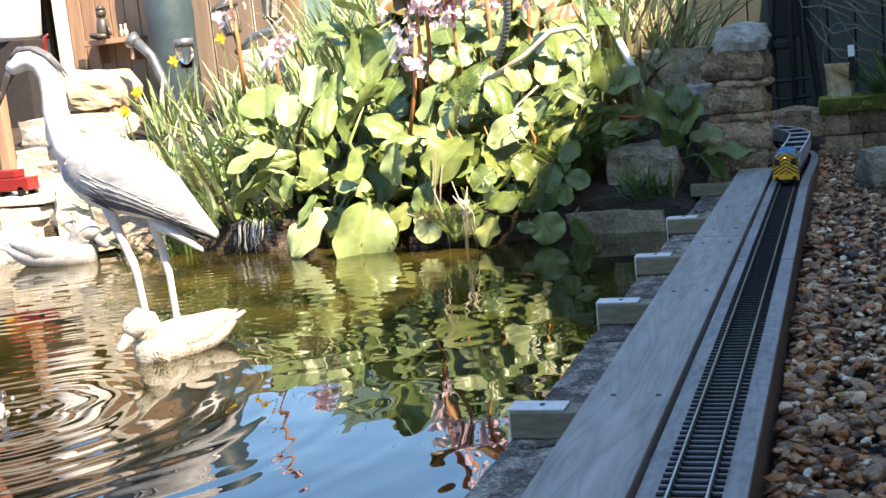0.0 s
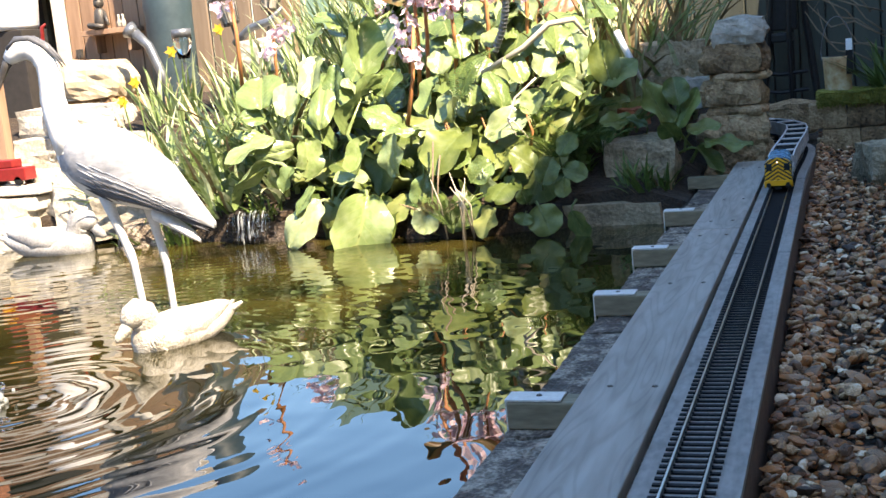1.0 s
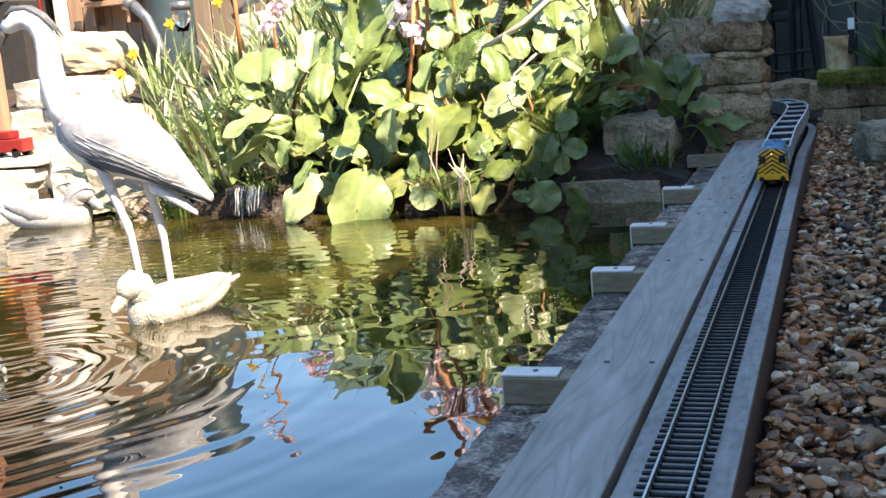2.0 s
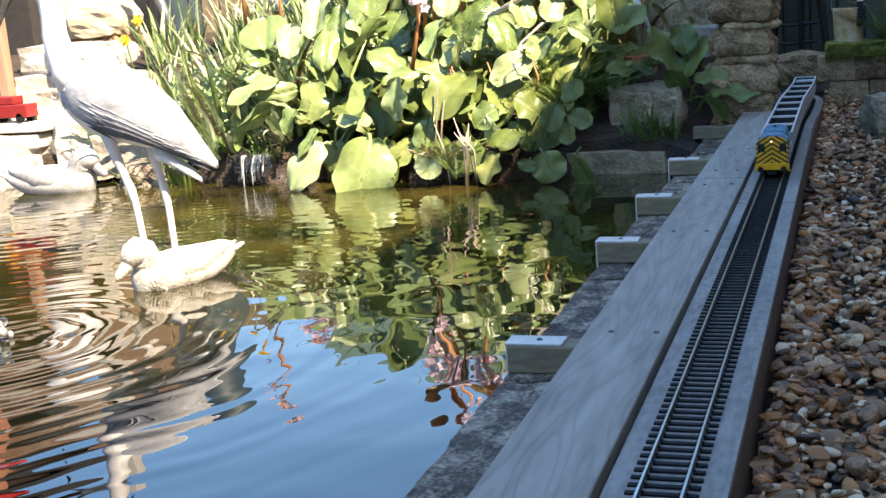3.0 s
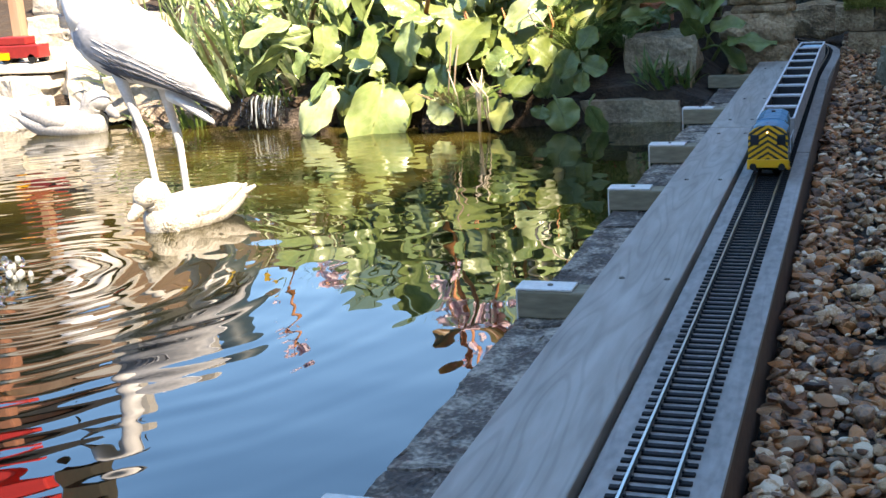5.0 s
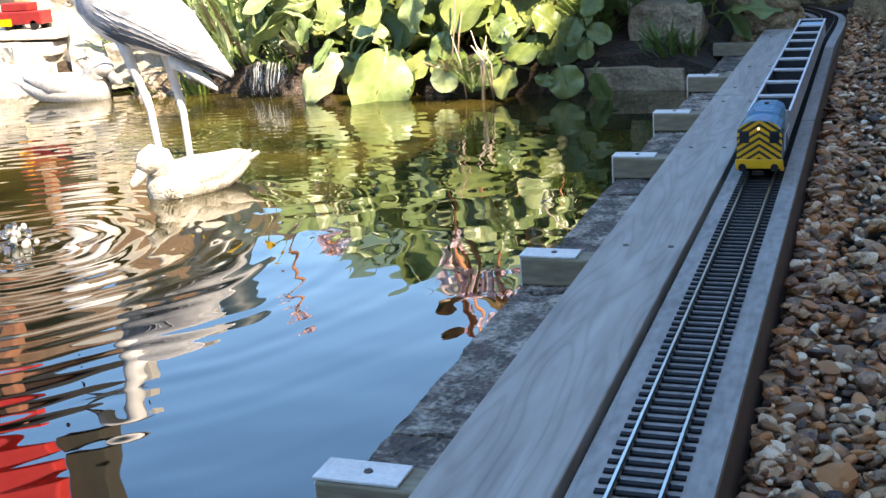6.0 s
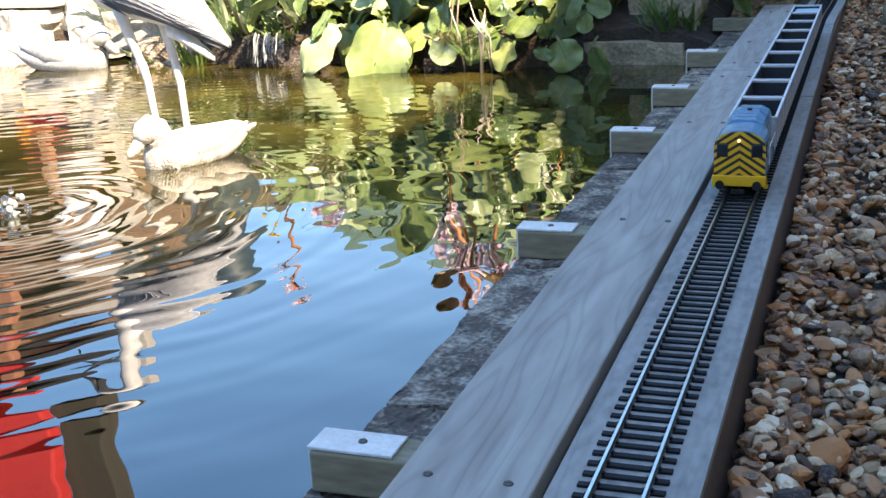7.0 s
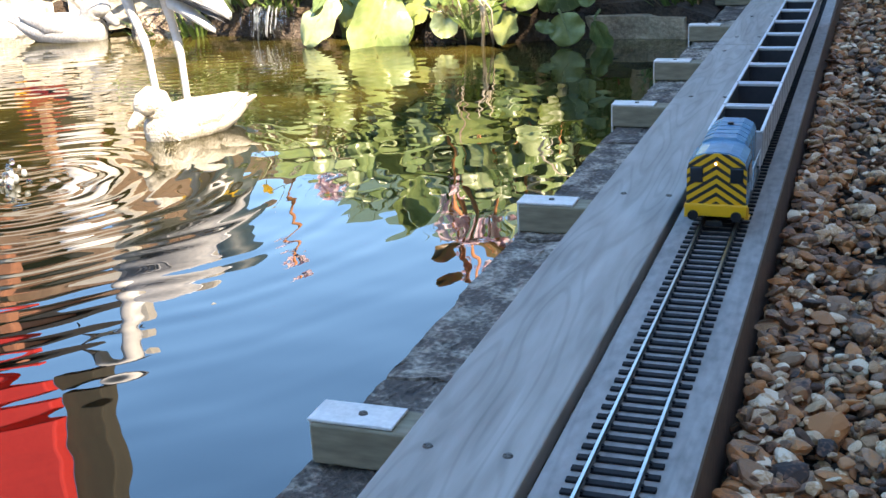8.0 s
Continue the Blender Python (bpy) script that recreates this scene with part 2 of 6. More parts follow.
def add_midrib(m, colour, half):
    """A pale rib along the middle of a leaf."""
    n, l = m.node_tree.nodes, m.node_tree.links
    b = n["Principled BSDF"]
    old = b.inputs["Base Color"].links[0].from_socket
    co = n.new("ShaderNodeTexCoord")
    sp = n.new("ShaderNodeSeparateXYZ")
    l.new(co.outputs["Object"], sp.inputs[0])
    ab = n.new("ShaderNodeMath")
    ab.operation = "ABSOLUTE"
    l.new(sp.outputs["X"], ab.inputs[0])
    # side veins run forward from the rib
    dg = n.new("ShaderNodeMath")
    dg.operation = "MULTIPLY_ADD"
    dg.inputs[1].default_value = -0.8
    l.new(ab.outputs[0], dg.inputs[0])
    l.new(sp.outputs["Y"], dg.inputs[2])
    md = n.new("ShaderNodeMath")
    md.operation = "PINGPONG"
    md.inputs[1].default_value = 0.0045
    l.new(dg.outputs[0], md.inputs[0])
    mn = n.new("ShaderNodeMath")
    mn.operation = "MINIMUM"
    l.new(ab.outputs[0], mn.inputs[0])
    sc = n.new("ShaderNodeMath")
    sc.operation = "MULTIPLY_ADD"
    sc.inputs[1].default_value, sc.inputs[2].default_value = 2.2, half * 0.35
    l.new(md.outputs[0], sc.inputs[0])
    l.new(sc.outputs[0], mn.inputs[1])
    mr = n.new("ShaderNodeMapRange")
    mr.inputs["From Min"].default_value, mr.inputs["From Max"].default_value = half * 0.4, half * 1.4
    mr.inputs["To Min"].default_value, mr.inputs["To Max"].default_value = 0.55, 0.0
    l.new(mn.outputs[0], mr.inputs["Value"])
    mx = n.new("ShaderNodeMix")
    mx.data_type = "RGBA"
    l.new(mr.outputs[0], mx.inputs["Factor"])
    l.new(old, mx.inputs["A"])
    mx.inputs["B"].default_value = (*colour, 1)
    l.new(mx.outputs["Result"], b.inputs["Base Color"])


add_midrib(M_LEAF, (0.30, 0.34, 0.13), 0.0012)
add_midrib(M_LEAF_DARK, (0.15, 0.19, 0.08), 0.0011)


def chevron_material():
    """Yellow with black arrow stripes, pointing up."""
    m = bpy.data.materials.new("wasp_stripes")
    m.use_nodes = True
    n, l = m.node_tree.nodes, m.node_tree.links
    b = n["Principled BSDF"]
    co = n.new("ShaderNodeTexCoord")
    sp = n.new("ShaderNodeSeparateXYZ")
    l.new(co.outputs["Object"], sp.inputs[0])
    ab = n.new("ShaderNodeMath")
    ab.operation = "ABSOLUTE"
    l.new(sp.outputs["X"], ab.inputs[0])
    ad = n.new("ShaderNodeMath")
    ad.operation = "MULTIPLY_ADD"
    ad.inputs[1].default_value = 0.66
    l.new(ab.outputs[0], ad.inputs[0])
    l.new(sp.outputs["Z"], ad.inputs[2])
    md = n.new("ShaderNodeMath")
    md.operation = "MODULO"
    md.inputs[1].default_value = 0.0047
    l.new(ad.outputs[0], md.inputs[0])
    gt = n.new("ShaderNodeMath")
    gt.operation = "GREATER_THAN"
    gt.inputs[1].default_value = 0.0026
    l.new(md.outputs[0], gt.inputs[0])
    mx = n.new("ShaderNodeMix")
    mx.data_type = "RGBA"
    mx.inputs["A"].default_value = (0.70, 0.33, 0.010, 1)
    mx.inputs["B"].default_value = (0.012, 0.011, 0.010, 1)
    l.new(gt.outputs[0], mx.inputs["Factor"])
    l.new(mx.outputs["Result"], b.inputs["Base Color"])
    b.inputs["Roughness"].default_value = 0.4
    return m


M_CHEVRON = chevron_material()
M_LAMP = bpy.data.materials.new("lit_headlamp")
M_LAMP.use_nodes = True
M_LAMP.node_tree.nodes["Principled BSDF"].inputs["Emission Color"].default_value = (1, 0.95, 0.85, 1)
M_LAMP.node_tree.nodes["Principled BSDF"].inputs["Emission Strength"].default_value = 1.2


def glass_material(name, tint, rough=0.02):
    m = bpy.data.materials.new(name)
    m.use_nodes = True
    b = m.node_tree.nodes["Principled BSDF"]
    b.inputs["Base Color"].default_value = (*tint, 1)
    b.inputs["Roughness"].default_value = rough
    b.inputs["Transmission Weight"].default_value = 1.0
    b.inputs["IOR"].default_value = 1.45
    return m


M_FOAM = material("falling_water", [(0.30, 0.33, 0.32), (0.52, 0.55, 0.55)], 0.15, 200, 3, 0.0, through_light=0.5)
M_SPLASH = glass_material("splashing_water", (0.95, 0.97, 0.97), 0.08)
M_GLASS = glass_material("clear_glass", (0.9, 0.92, 0.9))


def water_material():
    """Murky pond water: a mirror-smooth surface over green-brown silt."""
    m = bpy.data.materials.new("pond_water")
    m.use_nodes = True
    n, l = m.node_tree.nodes, m.node_tree.links
    b = n["Principled BSDF"]
    co = n.new("ShaderNodeTexCoord")
    nz = n.new("ShaderNodeTexNoise")
    nz.inputs["Scale"].default_value = 7.0
    nz.inputs["Detail"].default_value = 5.0
    l.new(co.outputs["Object"], nz.inputs["Vector"])
    rp = n.new("ShaderNodeValToRGB")
    rp.color_ramp.elements[0].position, rp.color_ramp.elements[1].position = 0.35, 0.7
    rp.color_ramp.elements[0].color = (0.006, 0.0065, 0.0018, 1)
    rp.color_ramp.elements[1].color = (0.060, 0.047, 0.011, 1)
    l.new(nz.outputs["Fac"], rp.inputs[0])
    sp = n.new("ShaderNodeSeparateXYZ")
    l.new(co.outputs["Object"], sp.inputs[0])
    deep = n.new("ShaderNodeMapRange")
    deep.inputs["From Min"].default_value, deep.inputs["From Max"].default_value = 0.20, 0.75
    l.new(sp.outputs["Y"], deep.inputs["Value"])
    shoal = n.new("ShaderNodeMix")
    shoal.data_type = "RGBA"
    shoal.inputs["A"].default_value = (0.003, 0.0045, 0.003, 1)
    l.new(deep.outputs[0], shoal.inputs["Factor"])
    l.new(rp.outputs[0], shoal.inputs["B"])
    l.new(shoal.outputs["Result"], b.inputs["Base Color"])
    b.inputs["Roughness"].default_value = 0.006
    b.inputs["IOR"].default_value = 1.54
    b.inputs["Specular IOR Level"].default_value = 1.0
    rip = n.new("ShaderNodeTexNoise")
    rip.inputs["Scale"].default_value = 14.0
    rip.inputs["Detail"].default_value = 1.0
    l.new(co.outputs["Object"], rip.inputs["Vector"])
    bp = n.new("ShaderNodeBump")
    bp.inputs["Strength"].default_value = 0.05
    bp.inputs["Distance"].default_value = 0.004
    l.new(rip.outputs["Fac"], bp.inputs["Height"])
    l.new(bp.outputs[0], b.inputs["Normal"])
    return m


M_WATER = water_material()


# ---- builders ----
def thing(name, at, label, category, group="", kind="", turn=(0, 0, 0)):
    ob = new(name)
    ob.empty_display_size = 0.02
    ob.matrix_basis = pose(*at, *turn)
    return tagged(ob, label, category, group, kind)


def mesh_of(name, bm, mat, smooth=False):
    me = bpy.data.meshes.new(name)
    bm.to_mesh(me)
    bm.free()
    me.materials.append(mat)
    if smooth:
        me.polygons.foreach_set("use_smooth", [True] * len(me.polygons))
    return me


def part(name, bm, mat, parent, label="", smooth=False):
    """One mesh object under a thing or part; bm may also be a finished mesh."""
    me = bm if isinstance(bm, bpy.types.Mesh) else mesh_of(name, bm, mat, smooth)
    ob = new(name, me)
    ob.parent = parent
    return tagged(ob, label)


def single(name, bm, mat, at, label, category, group="", kind="", turn=(0, 0, 0), smooth=False):
    ob = new(name, bm if isinstance(bm, bpy.types.Mesh) else mesh_of(name, bm, mat, smooth))
    ob.matrix_basis = pose(*at, *turn)
    return tagged(ob, label, category, group, kind)


def box(bm, x0, x1, y0, y1, z0, z1, bevel=0.0, m=None):
    v = bmesh.ops.create_cube(bm, size=1.0)["verts"]
    for p in v:
        p.co = Vector(((x0 + x1) / 2 + p.co.x * (x1 - x0), (y0 + y1) / 2 + p.co.y * (y1 - y0), (z0 + z1) / 2 + p.co.z * (z1 - z0)))
    if bevel:
        out = bmesh.ops.bevel(bm, geom=list({e for p in v for e in p.link_edges}), offset=bevel, segments=2, affect="EDGES", profile=0.5)
        v = out["verts"] + [p for p in v if p.is_valid]
    if m:
        for p in {p for p in v if p.is_valid}:
            p.co = m @ p.co
    return bm


def boxes(*specs, bevel=0.0):
    bm = bmesh.new()
    for s in specs:
        box(bm, *s, bevel=bevel)
    return bm


def tube(bm, points, radii, sides=8, squash=1.0):
    """A round bar through points with a radius at each; closed at both ends."""
    pts = [Vector(p) for p in points]
    if not isinstance(radii, (list, tuple)):
        radii = [radii] * len(pts)
    rings, ref = [], None
    for i, p in enumerate(pts):
        d = (pts[min(i + 1, len(pts) - 1)] - pts[max(i - 1, 0)]).normalized()
        if ref is None:
            ref = Vector((0, 0, 1)) if abs(d.z) < 0.9 else Vector((1, 0, 0))
        a = (ref - d * ref.dot(d)).normalized()
        b = d.cross(a)
        ref = a
        rings.append([bm.verts.new(p + radii[i] * (a * math.cos(q) + b * squash * math.sin(q)))
                      for q in (2 * math.pi * k / sides for k in range(sides))])
    for r0, r1 in zip(rings, rings[1:]):
        for k in range(sides):
            bm.faces.new((r0[k], r0[(k + 1) % sides], r1[(k + 1) % sides], r1[k]))
    bm.faces.new(list(reversed(rings[0])))
    bm.faces.new(rings[-1])
    return bm


def loft(bm, rows, sides=16):
    """A body from rows of (place, half width, half height), with elliptical rings square to x."""
    rings = []
    for (x, y, z), w, h in rows:
        rings.append([bm.verts.new((x, y + w * math.cos(q), z + h * math.sin(q))) for q in (2 * math.pi * k / sides for k in range(sides))])
    for r0, r1 in zip(rings, rings[1:]):
        for k in range(sides):
            bm.faces.new((r0[k], r0[(k + 1) % sides], r1[(k + 1) % sides], r1[k]))
    bm.faces.new(list(reversed(rings[0])))
    bm.faces.new(rings[-1])
    bmesh.ops.recalc_face_normals(bm, faces=bm.faces[:])
    return bm


def rock(sx, sy, sz, seed, blocky=0.75, cuts=3, rough=0.10):
    """A weathered block standing on z = 0."""
    bm = bmesh.new()
    bmesh.ops.create_cube(bm, size=2.0)
    bmesh.ops.subdivide_edges(bm, edges=bm.edges[:], cuts=2 ** cuts - 1, use_grid_fill=True)
    off = Vector((seed * 7.3, seed * 3.1, seed * 1.7))
    for v in bm.verts:
        c = v.co.copy()
        s = c.normalized() * 1.25
        p = c.lerp(s, 1 - blocky)
        q = Vector((p.x * sx, p.y * sy, p.z * sz)) / max(sx, sy, sz)
        k = 1 + rough * 1.6 * noise.noise(q * 1.0 + off) + rough * noise.noise(q * 2.8 + off) + rough * 0.5 * noise.noise(q * 7 + off)
        p *= k
        v.co = Vector((p.x * sx / 2, p.y * sy / 2, (p.z + 1) * sz / 2))
    return bm


# ---- ground, pond and banks ----
def pond_back(x):
    """How far ahead the back edge of the pond lies."""
    return 1.13 + 0.03 * math.sin(x * 6.0 + 1.0) + 0.02 * math.sin(x * 17.0) + 0.09 * min(1.0, max(0.0, (-0.92 - x) / 0.12))


def bank_height(x, y):
    """Height of the planted bank behind the pond."""
    d = y - pond_back(x)
    if d < 0:
        return -0.25
    rise = -0.03 + 0.30 * d if d > 0.03 else -0.25 + d / 0.03 * 0.22
    rise = min(rise, 0.14 + 0.02 * math.sin(5 * x))
    right = max(0.0, min(1.0, (x + 0.20) / 0.10))
    return rise * (1 - right) + (GRAVEL - 0.012) * right + 0.008 * noise.noise(Vector((x * 14, y * 14, 0)))


def ground_height(x, y):
    if x > -0.13:
        return GRAVEL - 0.012
    if y < -1.0 or x < -1.9:
        return -0.04
    if y < pond_back(x):
        return -0.25
    return bank_height(x, y)


def build_ground():
    xs = [-300, -60, -12, -5, -3] + [-2.2 + 0.04 * i for i in range(51)] + [-0.131, -0.129, -0.06, 0.1, 0.5, 1.5, 5, 12, 60, 300]
    ys = [-300, -60, -12, -5, -2, -1.01, -0.99, -0.5, 0, 0.5, 0.9] + [1.0 + 0.03 * i for i in range(40)] + [2.3, 2.6, 3, 5, 12, 60, 300]
    verts = [(x, y, ground_height(x, y)) for y in ys for x in xs]
    w = len(xs)
    faces = [(j * w + i, j * w + i + 1, (j + 1) * w + i + 1, (j + 1) * w + i) for j in range(len(ys) - 1) for i in range(w - 1)]
    me = bpy.data.meshes.new("ground")
    me.from_pydata(verts, [], faces)
    me.materials.append(M_SOIL)
    tagged(new("ground", me), "dark bare garden soil round the pond", "ground", kind="structure")


build_ground()


def build_water():
    """One sheet with rings spreading from the bubbling outlet and fine waves from the waterfall."""
    step = 0.0045
    x = np.arange(-1.9, -0.118, step)
    y = np.arange(-0.98, 1.33, step)
    X, Y = np.meshgrid(x, y)
    r = np.hypot(X + 0.60, Y - 0.36)
    th = np.arctan2(Y - 0.36, X + 0.60)
    r = r + 0.004 * np.sin(3 * th + 1.0) + 0.003 * np.sin(7 * th) + 0.003 * np.sin(X * 40 + Y * 23)
    calm = 0.55 + 0.45 * np.clip((-0.30 - X) / 0.35, 0, 1)
    swell = 0.75 + 0.45 * np.sin(2 * th + 0.6) + 0.25 * np.sin(5 * th + r * 20)
    z = 0.00046 * np.cos(r * 2 * math.pi / 0.042) * np.exp(-r / 0.19) * np.clip(r / 0.03, 0, 1) * swell
    z += 0.00026 * np.cos(r * 2 * math.pi / 0.019 + 1.0) * np.exp(-r / 0.15)
    z += calm * 0.00016 * np.cos(r * 2 * math.pi / 0.027 + 0.8 * np.sin(th * 6)) * np.exp(-r / 0.8) * np.clip((-0.17 - X) / 0.12, 0, 1)
    q = np.hypot(X + 0.80, Y - 1.15)
    z += calm * 0.00018 * np.cos(q * 2 * math.pi / 0.024 + 2.0 * np.sin(X * 9)) * np.exp(-q / 0.35)
    rng = np.random.default_rng(3)
    for k in range(26):
        a = rng.uniform(0, 2 * math.pi)
        lam = rng.uniform(0.045, 0.16)
        z += calm * 0.000026 * (lam / 0.06) * np.cos((X * math.cos(a) + Y * math.sin(a) * 1.4) * 2 * math.pi / lam + rng.uniform(0, 6.3))
    h, w = X.shape
    co = np.stack([X, Y, z], -1).reshape(-1, 3)
    idx = np.arange(h * w).reshape(h, w)
    quads = np.stack([idx[:-1, :-1], idx[:-1, 1:], idx[1:, 1:], idx[1:, :-1]], -1).reshape(-1, 4)
    me = bpy.data.meshes.new("water")
    me.vertices.add(len(co))
    me.vertices.foreach_set("co", co.ravel())
    me.loops.add(quads.size)
    me.loops.foreach_set("vertex_index", quads.ravel())
    me.polygons.add(len(quads))
    me.polygons.foreach_set("loop_start", np.arange(0, quads.size, 4))
    me.polygons.foreach_set("use_smooth", np.ones(len(quads), bool))
    me.update()
    me.materials.append(M_WATER)
    ob = new("water", me)
    ob.location.z = WATER
    return tagged(ob, "murky green-brown pond water with ripples", "water", kind="structure")


water = build_water()

coping = thing("pond_coping", (0, 0, 0), "dark weathered stone coping slabs along the pond", "coping", kind="structure")
y = -0.40
i = 0
for n, length in enumerate((0.19, 0.22, 0.20, 0.24, 0.21, 0.23, 0.22, 0.20)):
    bm = bmesh.new()
    box(bm, -0.123, -0.020, 0.001, length - 0.003, -0.17, 0.0)
    bmesh.ops.subdivide_edges(bm, edges=bm.edges[:], cuts=38, use_grid_fill=True)
    for v in bm.verts:
        k = 0.5 * noise.noise(Vector((v.co.x * 230, (v.co.y + y) * 200, v.co.z * 200))) + noise.noise(Vector((v.co.x * 60, (v.co.y + y) * 60, v.co.z * 60))) + 0.6 * noise.noise(Vector((v.co.x * 20, (v.co.y + y) * 20, v.co.z * 20)))
        v.co += Vector((0.0040 * k if v.co.x < -0.1 else 0, 0, 0.0024 * k if v.co.z > -0.01 else 0))
    slab = part("slab", bm, M_COPING, coping)
    slab.location = (0, y, COPING)
    y += length

# the wall and the open neighbourhood that close the place
def fence(name, x0, x1, y0, y1, height, label, mat=M_FENCE, step=None, lower=0.0):
    f = thing(name, (0, 0, 0), label, "fence", kind="structure")
    along = Vector((x1 - x0, y1 - y0, 0))
    n = int(along.length / 0.15)
    a = math.degrees(math.atan2(along.y, along.x))
    me = mesh_of("board", boxes((0.002, 0.146, -0.009, 0.009, -0.06, height), bevel=0.003), mat)
    low = mesh_of("board", boxes((0.002, 0.146, -0.009, 0.009, -0.06, height - lower), bevel=0.003), mat) if step else None
    for k in range(n):
        p = Vector((x0, y0, 0)) + along * (k / n)
        b = part("board", low if step and p.y > step else me, mat, f)
        b.matrix_basis = pose(p.x, p.y, 0, 0, 0, a)
    return f


# Unseen shade caster; height and step follow the edge of its shadow.
fence("shade_wall_east", 1.2, 1.2, -4.0, 3.0, 2.25, "tall brown timber fence, unseen, added to shade the track", step=1.2, lower=0.15)
fence("wall_south", -3.5, 1.2, -4.0, -4.0, 1.6, "brown timber fence behind the pond")

# ---- track bed ----
STRAIGHT, RADIUS, SWAY = 1.45, 0.37, 0.007


def along_track(s):
    """Place and heading (degrees) at s metres along the line; the end turns left."""
    if s <= STRAIGHT:
        u = min(1.0, max(0.0, (s - 1.12) / 0.30))
        return SWAY * u * u * (3 - 2 * u), s, -math.degrees(SWAY * 6 * u * (1 - u) / 0.30)
    a = (s - STRAIGHT) / RADIUS
    if a < math.pi * 0.75:
        return SWAY - RADIUS * (1 - math.cos(a)), STRAIGHT + RADIUS * math.sin(a), math.degrees(a)
    e = (a - math.pi * 0.75) * RADIUS
    a = math.pi * 0.75
    return SWAY - RADIUS * (1 - math.cos(a)) - e * math.sin(a), STRAIGHT + RADIUS * math.sin(a) + e * math.cos(a), math.degrees(a)


def rail_bar(bm, offset, half, z0, z1, s0, s1, step=0.05):
    n = max(1, int((s1 - s0) / step))
    prev = None
    for k in range(n + 1):
        px, py, a = along_track(s0 + (s1 - s0) * k / n)
        side = Vector((math.cos(radians(a)), math.sin(radians(a)), 0))
        c = Vector((px, py, 0)) + side * offset
        ring = [bm.verts.new(c + side * dx + Vector((0, 0, z))) for dx, z in ((-half, z0), (half, z0), (half, z1), (-half, z1))]
        if prev:
            for q in range(4):
                bm.faces.new((prev[q], prev[(q + 1) % 4], ring[(q + 1) % 4], ring[q]))
        else:
            bm.faces.new(ring)
        prev = ring
    bm.faces.new(list(reversed(prev)))
    bmesh.ops.recalc_face_normals(bm, faces=bm.faces[:])
    return bm


def build_trackbed():
    bed = thing("track_board", (0, 0, 0), "grey painted timber board under the model track", "board")
    for s0, s1 in ((-0.42, 0.628), (0.631, 1.12)):
        bm = rail_bar(bmesh.new(), 0.0008, 0.0245, -0.0075, BOARD, s0, s1, 0.5)
        part("board", bm, M_BOARD, bed)
    part("board", rail_bar(bmesh.new(), 0.0008, 0.0245, -0.0075, BOARD, 1.123, 2.55), M_BOARD, bed)
    part("side_batten", rail_bar(bmesh.new(), 0.0218, 0.0030, -0.048, -0.0078, -0.42, 1.45, 0.5), M_BOARD_EDGE, bed, "brown damp side batten")
    for y in (-0.3, 0.15, 0.62, 1.05, 1.5):
        part("support", boxes((-0.02, 0.0185, y, y + 0.03, -0.06, -0.0077), bevel=0.001), M_BOARD_EDGE, bed)
    return bed


build_trackbed()


def build_track():
    track = thing("model_track", (0, 0, 0), "model railway track with nickel rails on black sleepers", "track")
    for side in (-1, 1):
        r = part("rail", rail_bar(bmesh.new(), side * 0.00885, 0.00055, -0.0006, 0.0, -0.42, 2.5), M_RAIL, track, "shiny nickel rail head")
        part("web", rail_bar(bmesh.new(), side * 0.00885, 0.0003, -0.0022, -0.0006, -0.42, 2.5), M_RAILFOOT, r)
        part("foot", rail_bar(bmesh.new(), side * 0.00885, 0.0010, -0.0026, -0.0021, -0.42, 2.5), M_RAILFOOT, r)
    bm = bmesh.new()
    box(bm, -0.0146, 0.0146, -0.0015, 0.0015, BOARD + 0.0001, -0.0024, bevel=0.0002)
    for sx in (-1, 1):
        for dx in (-1, 1):
            box(bm, sx * 0.00885 + dx * 0.0013 - 0.0005, sx * 0.00885 + dx * 0.0013 + 0.0005, -0.0008, 0.0008, -0.0025, -0.0017)
    me = mesh_of("sleeper", bm, M_SLEEPER)
    s = -0.40
    while s < 1.90:
        px, py, a = along_track(s)
        o = part("sleeper", me, M_SLEEPER, track)
        o.matrix_basis = pose(px, py, 0, 0, 0, a)
        s += 0.0077
    return track


build_track()


def screw_mesh():
    bm = bmesh.new()
    bmesh.ops.create_cone(bm, cap_ends=True, segments=14, radius1=0.0019, radius2=0.0016, depth=0.0007)
    box(bm, -0.0014, 0.0014, -0.0002, 0.0002, 0.0002, 0.0006)
    box(bm, -0.0002, 0.0002, -0.0014, 0.0014, 0.0002, 0.0006)
    return mesh_of("screw", bm, M_SCREW)


SCREW = screw_mesh()


def build_plank(y0, y1, screws, label):
    """A weathered board with slightly cupped grain, on the battens."""
    p = thing("plank", (-0.0505, y0, 0), label, "plank", "planks beside the track")
    bm = bmesh.new()
    length = y1 - y0
    box(bm, -0.0245, 0.0236, 0, length, -0.0100, -0.0012, bevel=0.0009)
    part("board", bm, M_GREYWOOD, p)
    for x, y in screws:
        s = part("screw", SCREW, M_SCREW, p, "sunken dark screw head")
        s.location = (x + 0.0505, y - y0, -0.0010)
    return p


build_plank(-0.42, 0.752, [(-0.0645, -0.093), (-0.036, -0.093), (-0.060, 0.222), (-0.034, 0.222), (-0.062, 0.500), (-0.036, 0.500), (-0.062, 0.716), (-0.037, 0.716)],
            "weathered grey timber plank with swirling grain")
build_plank(0.755, 1.325, [(-0.060, 0.80), (-0.038, 0.80), (-0.060, 0.95), (-0.038, 0.95), (-0.060, 1.24), (-0.038, 1.24)],
            "shorter weathered grey timber plank ending at the stones")


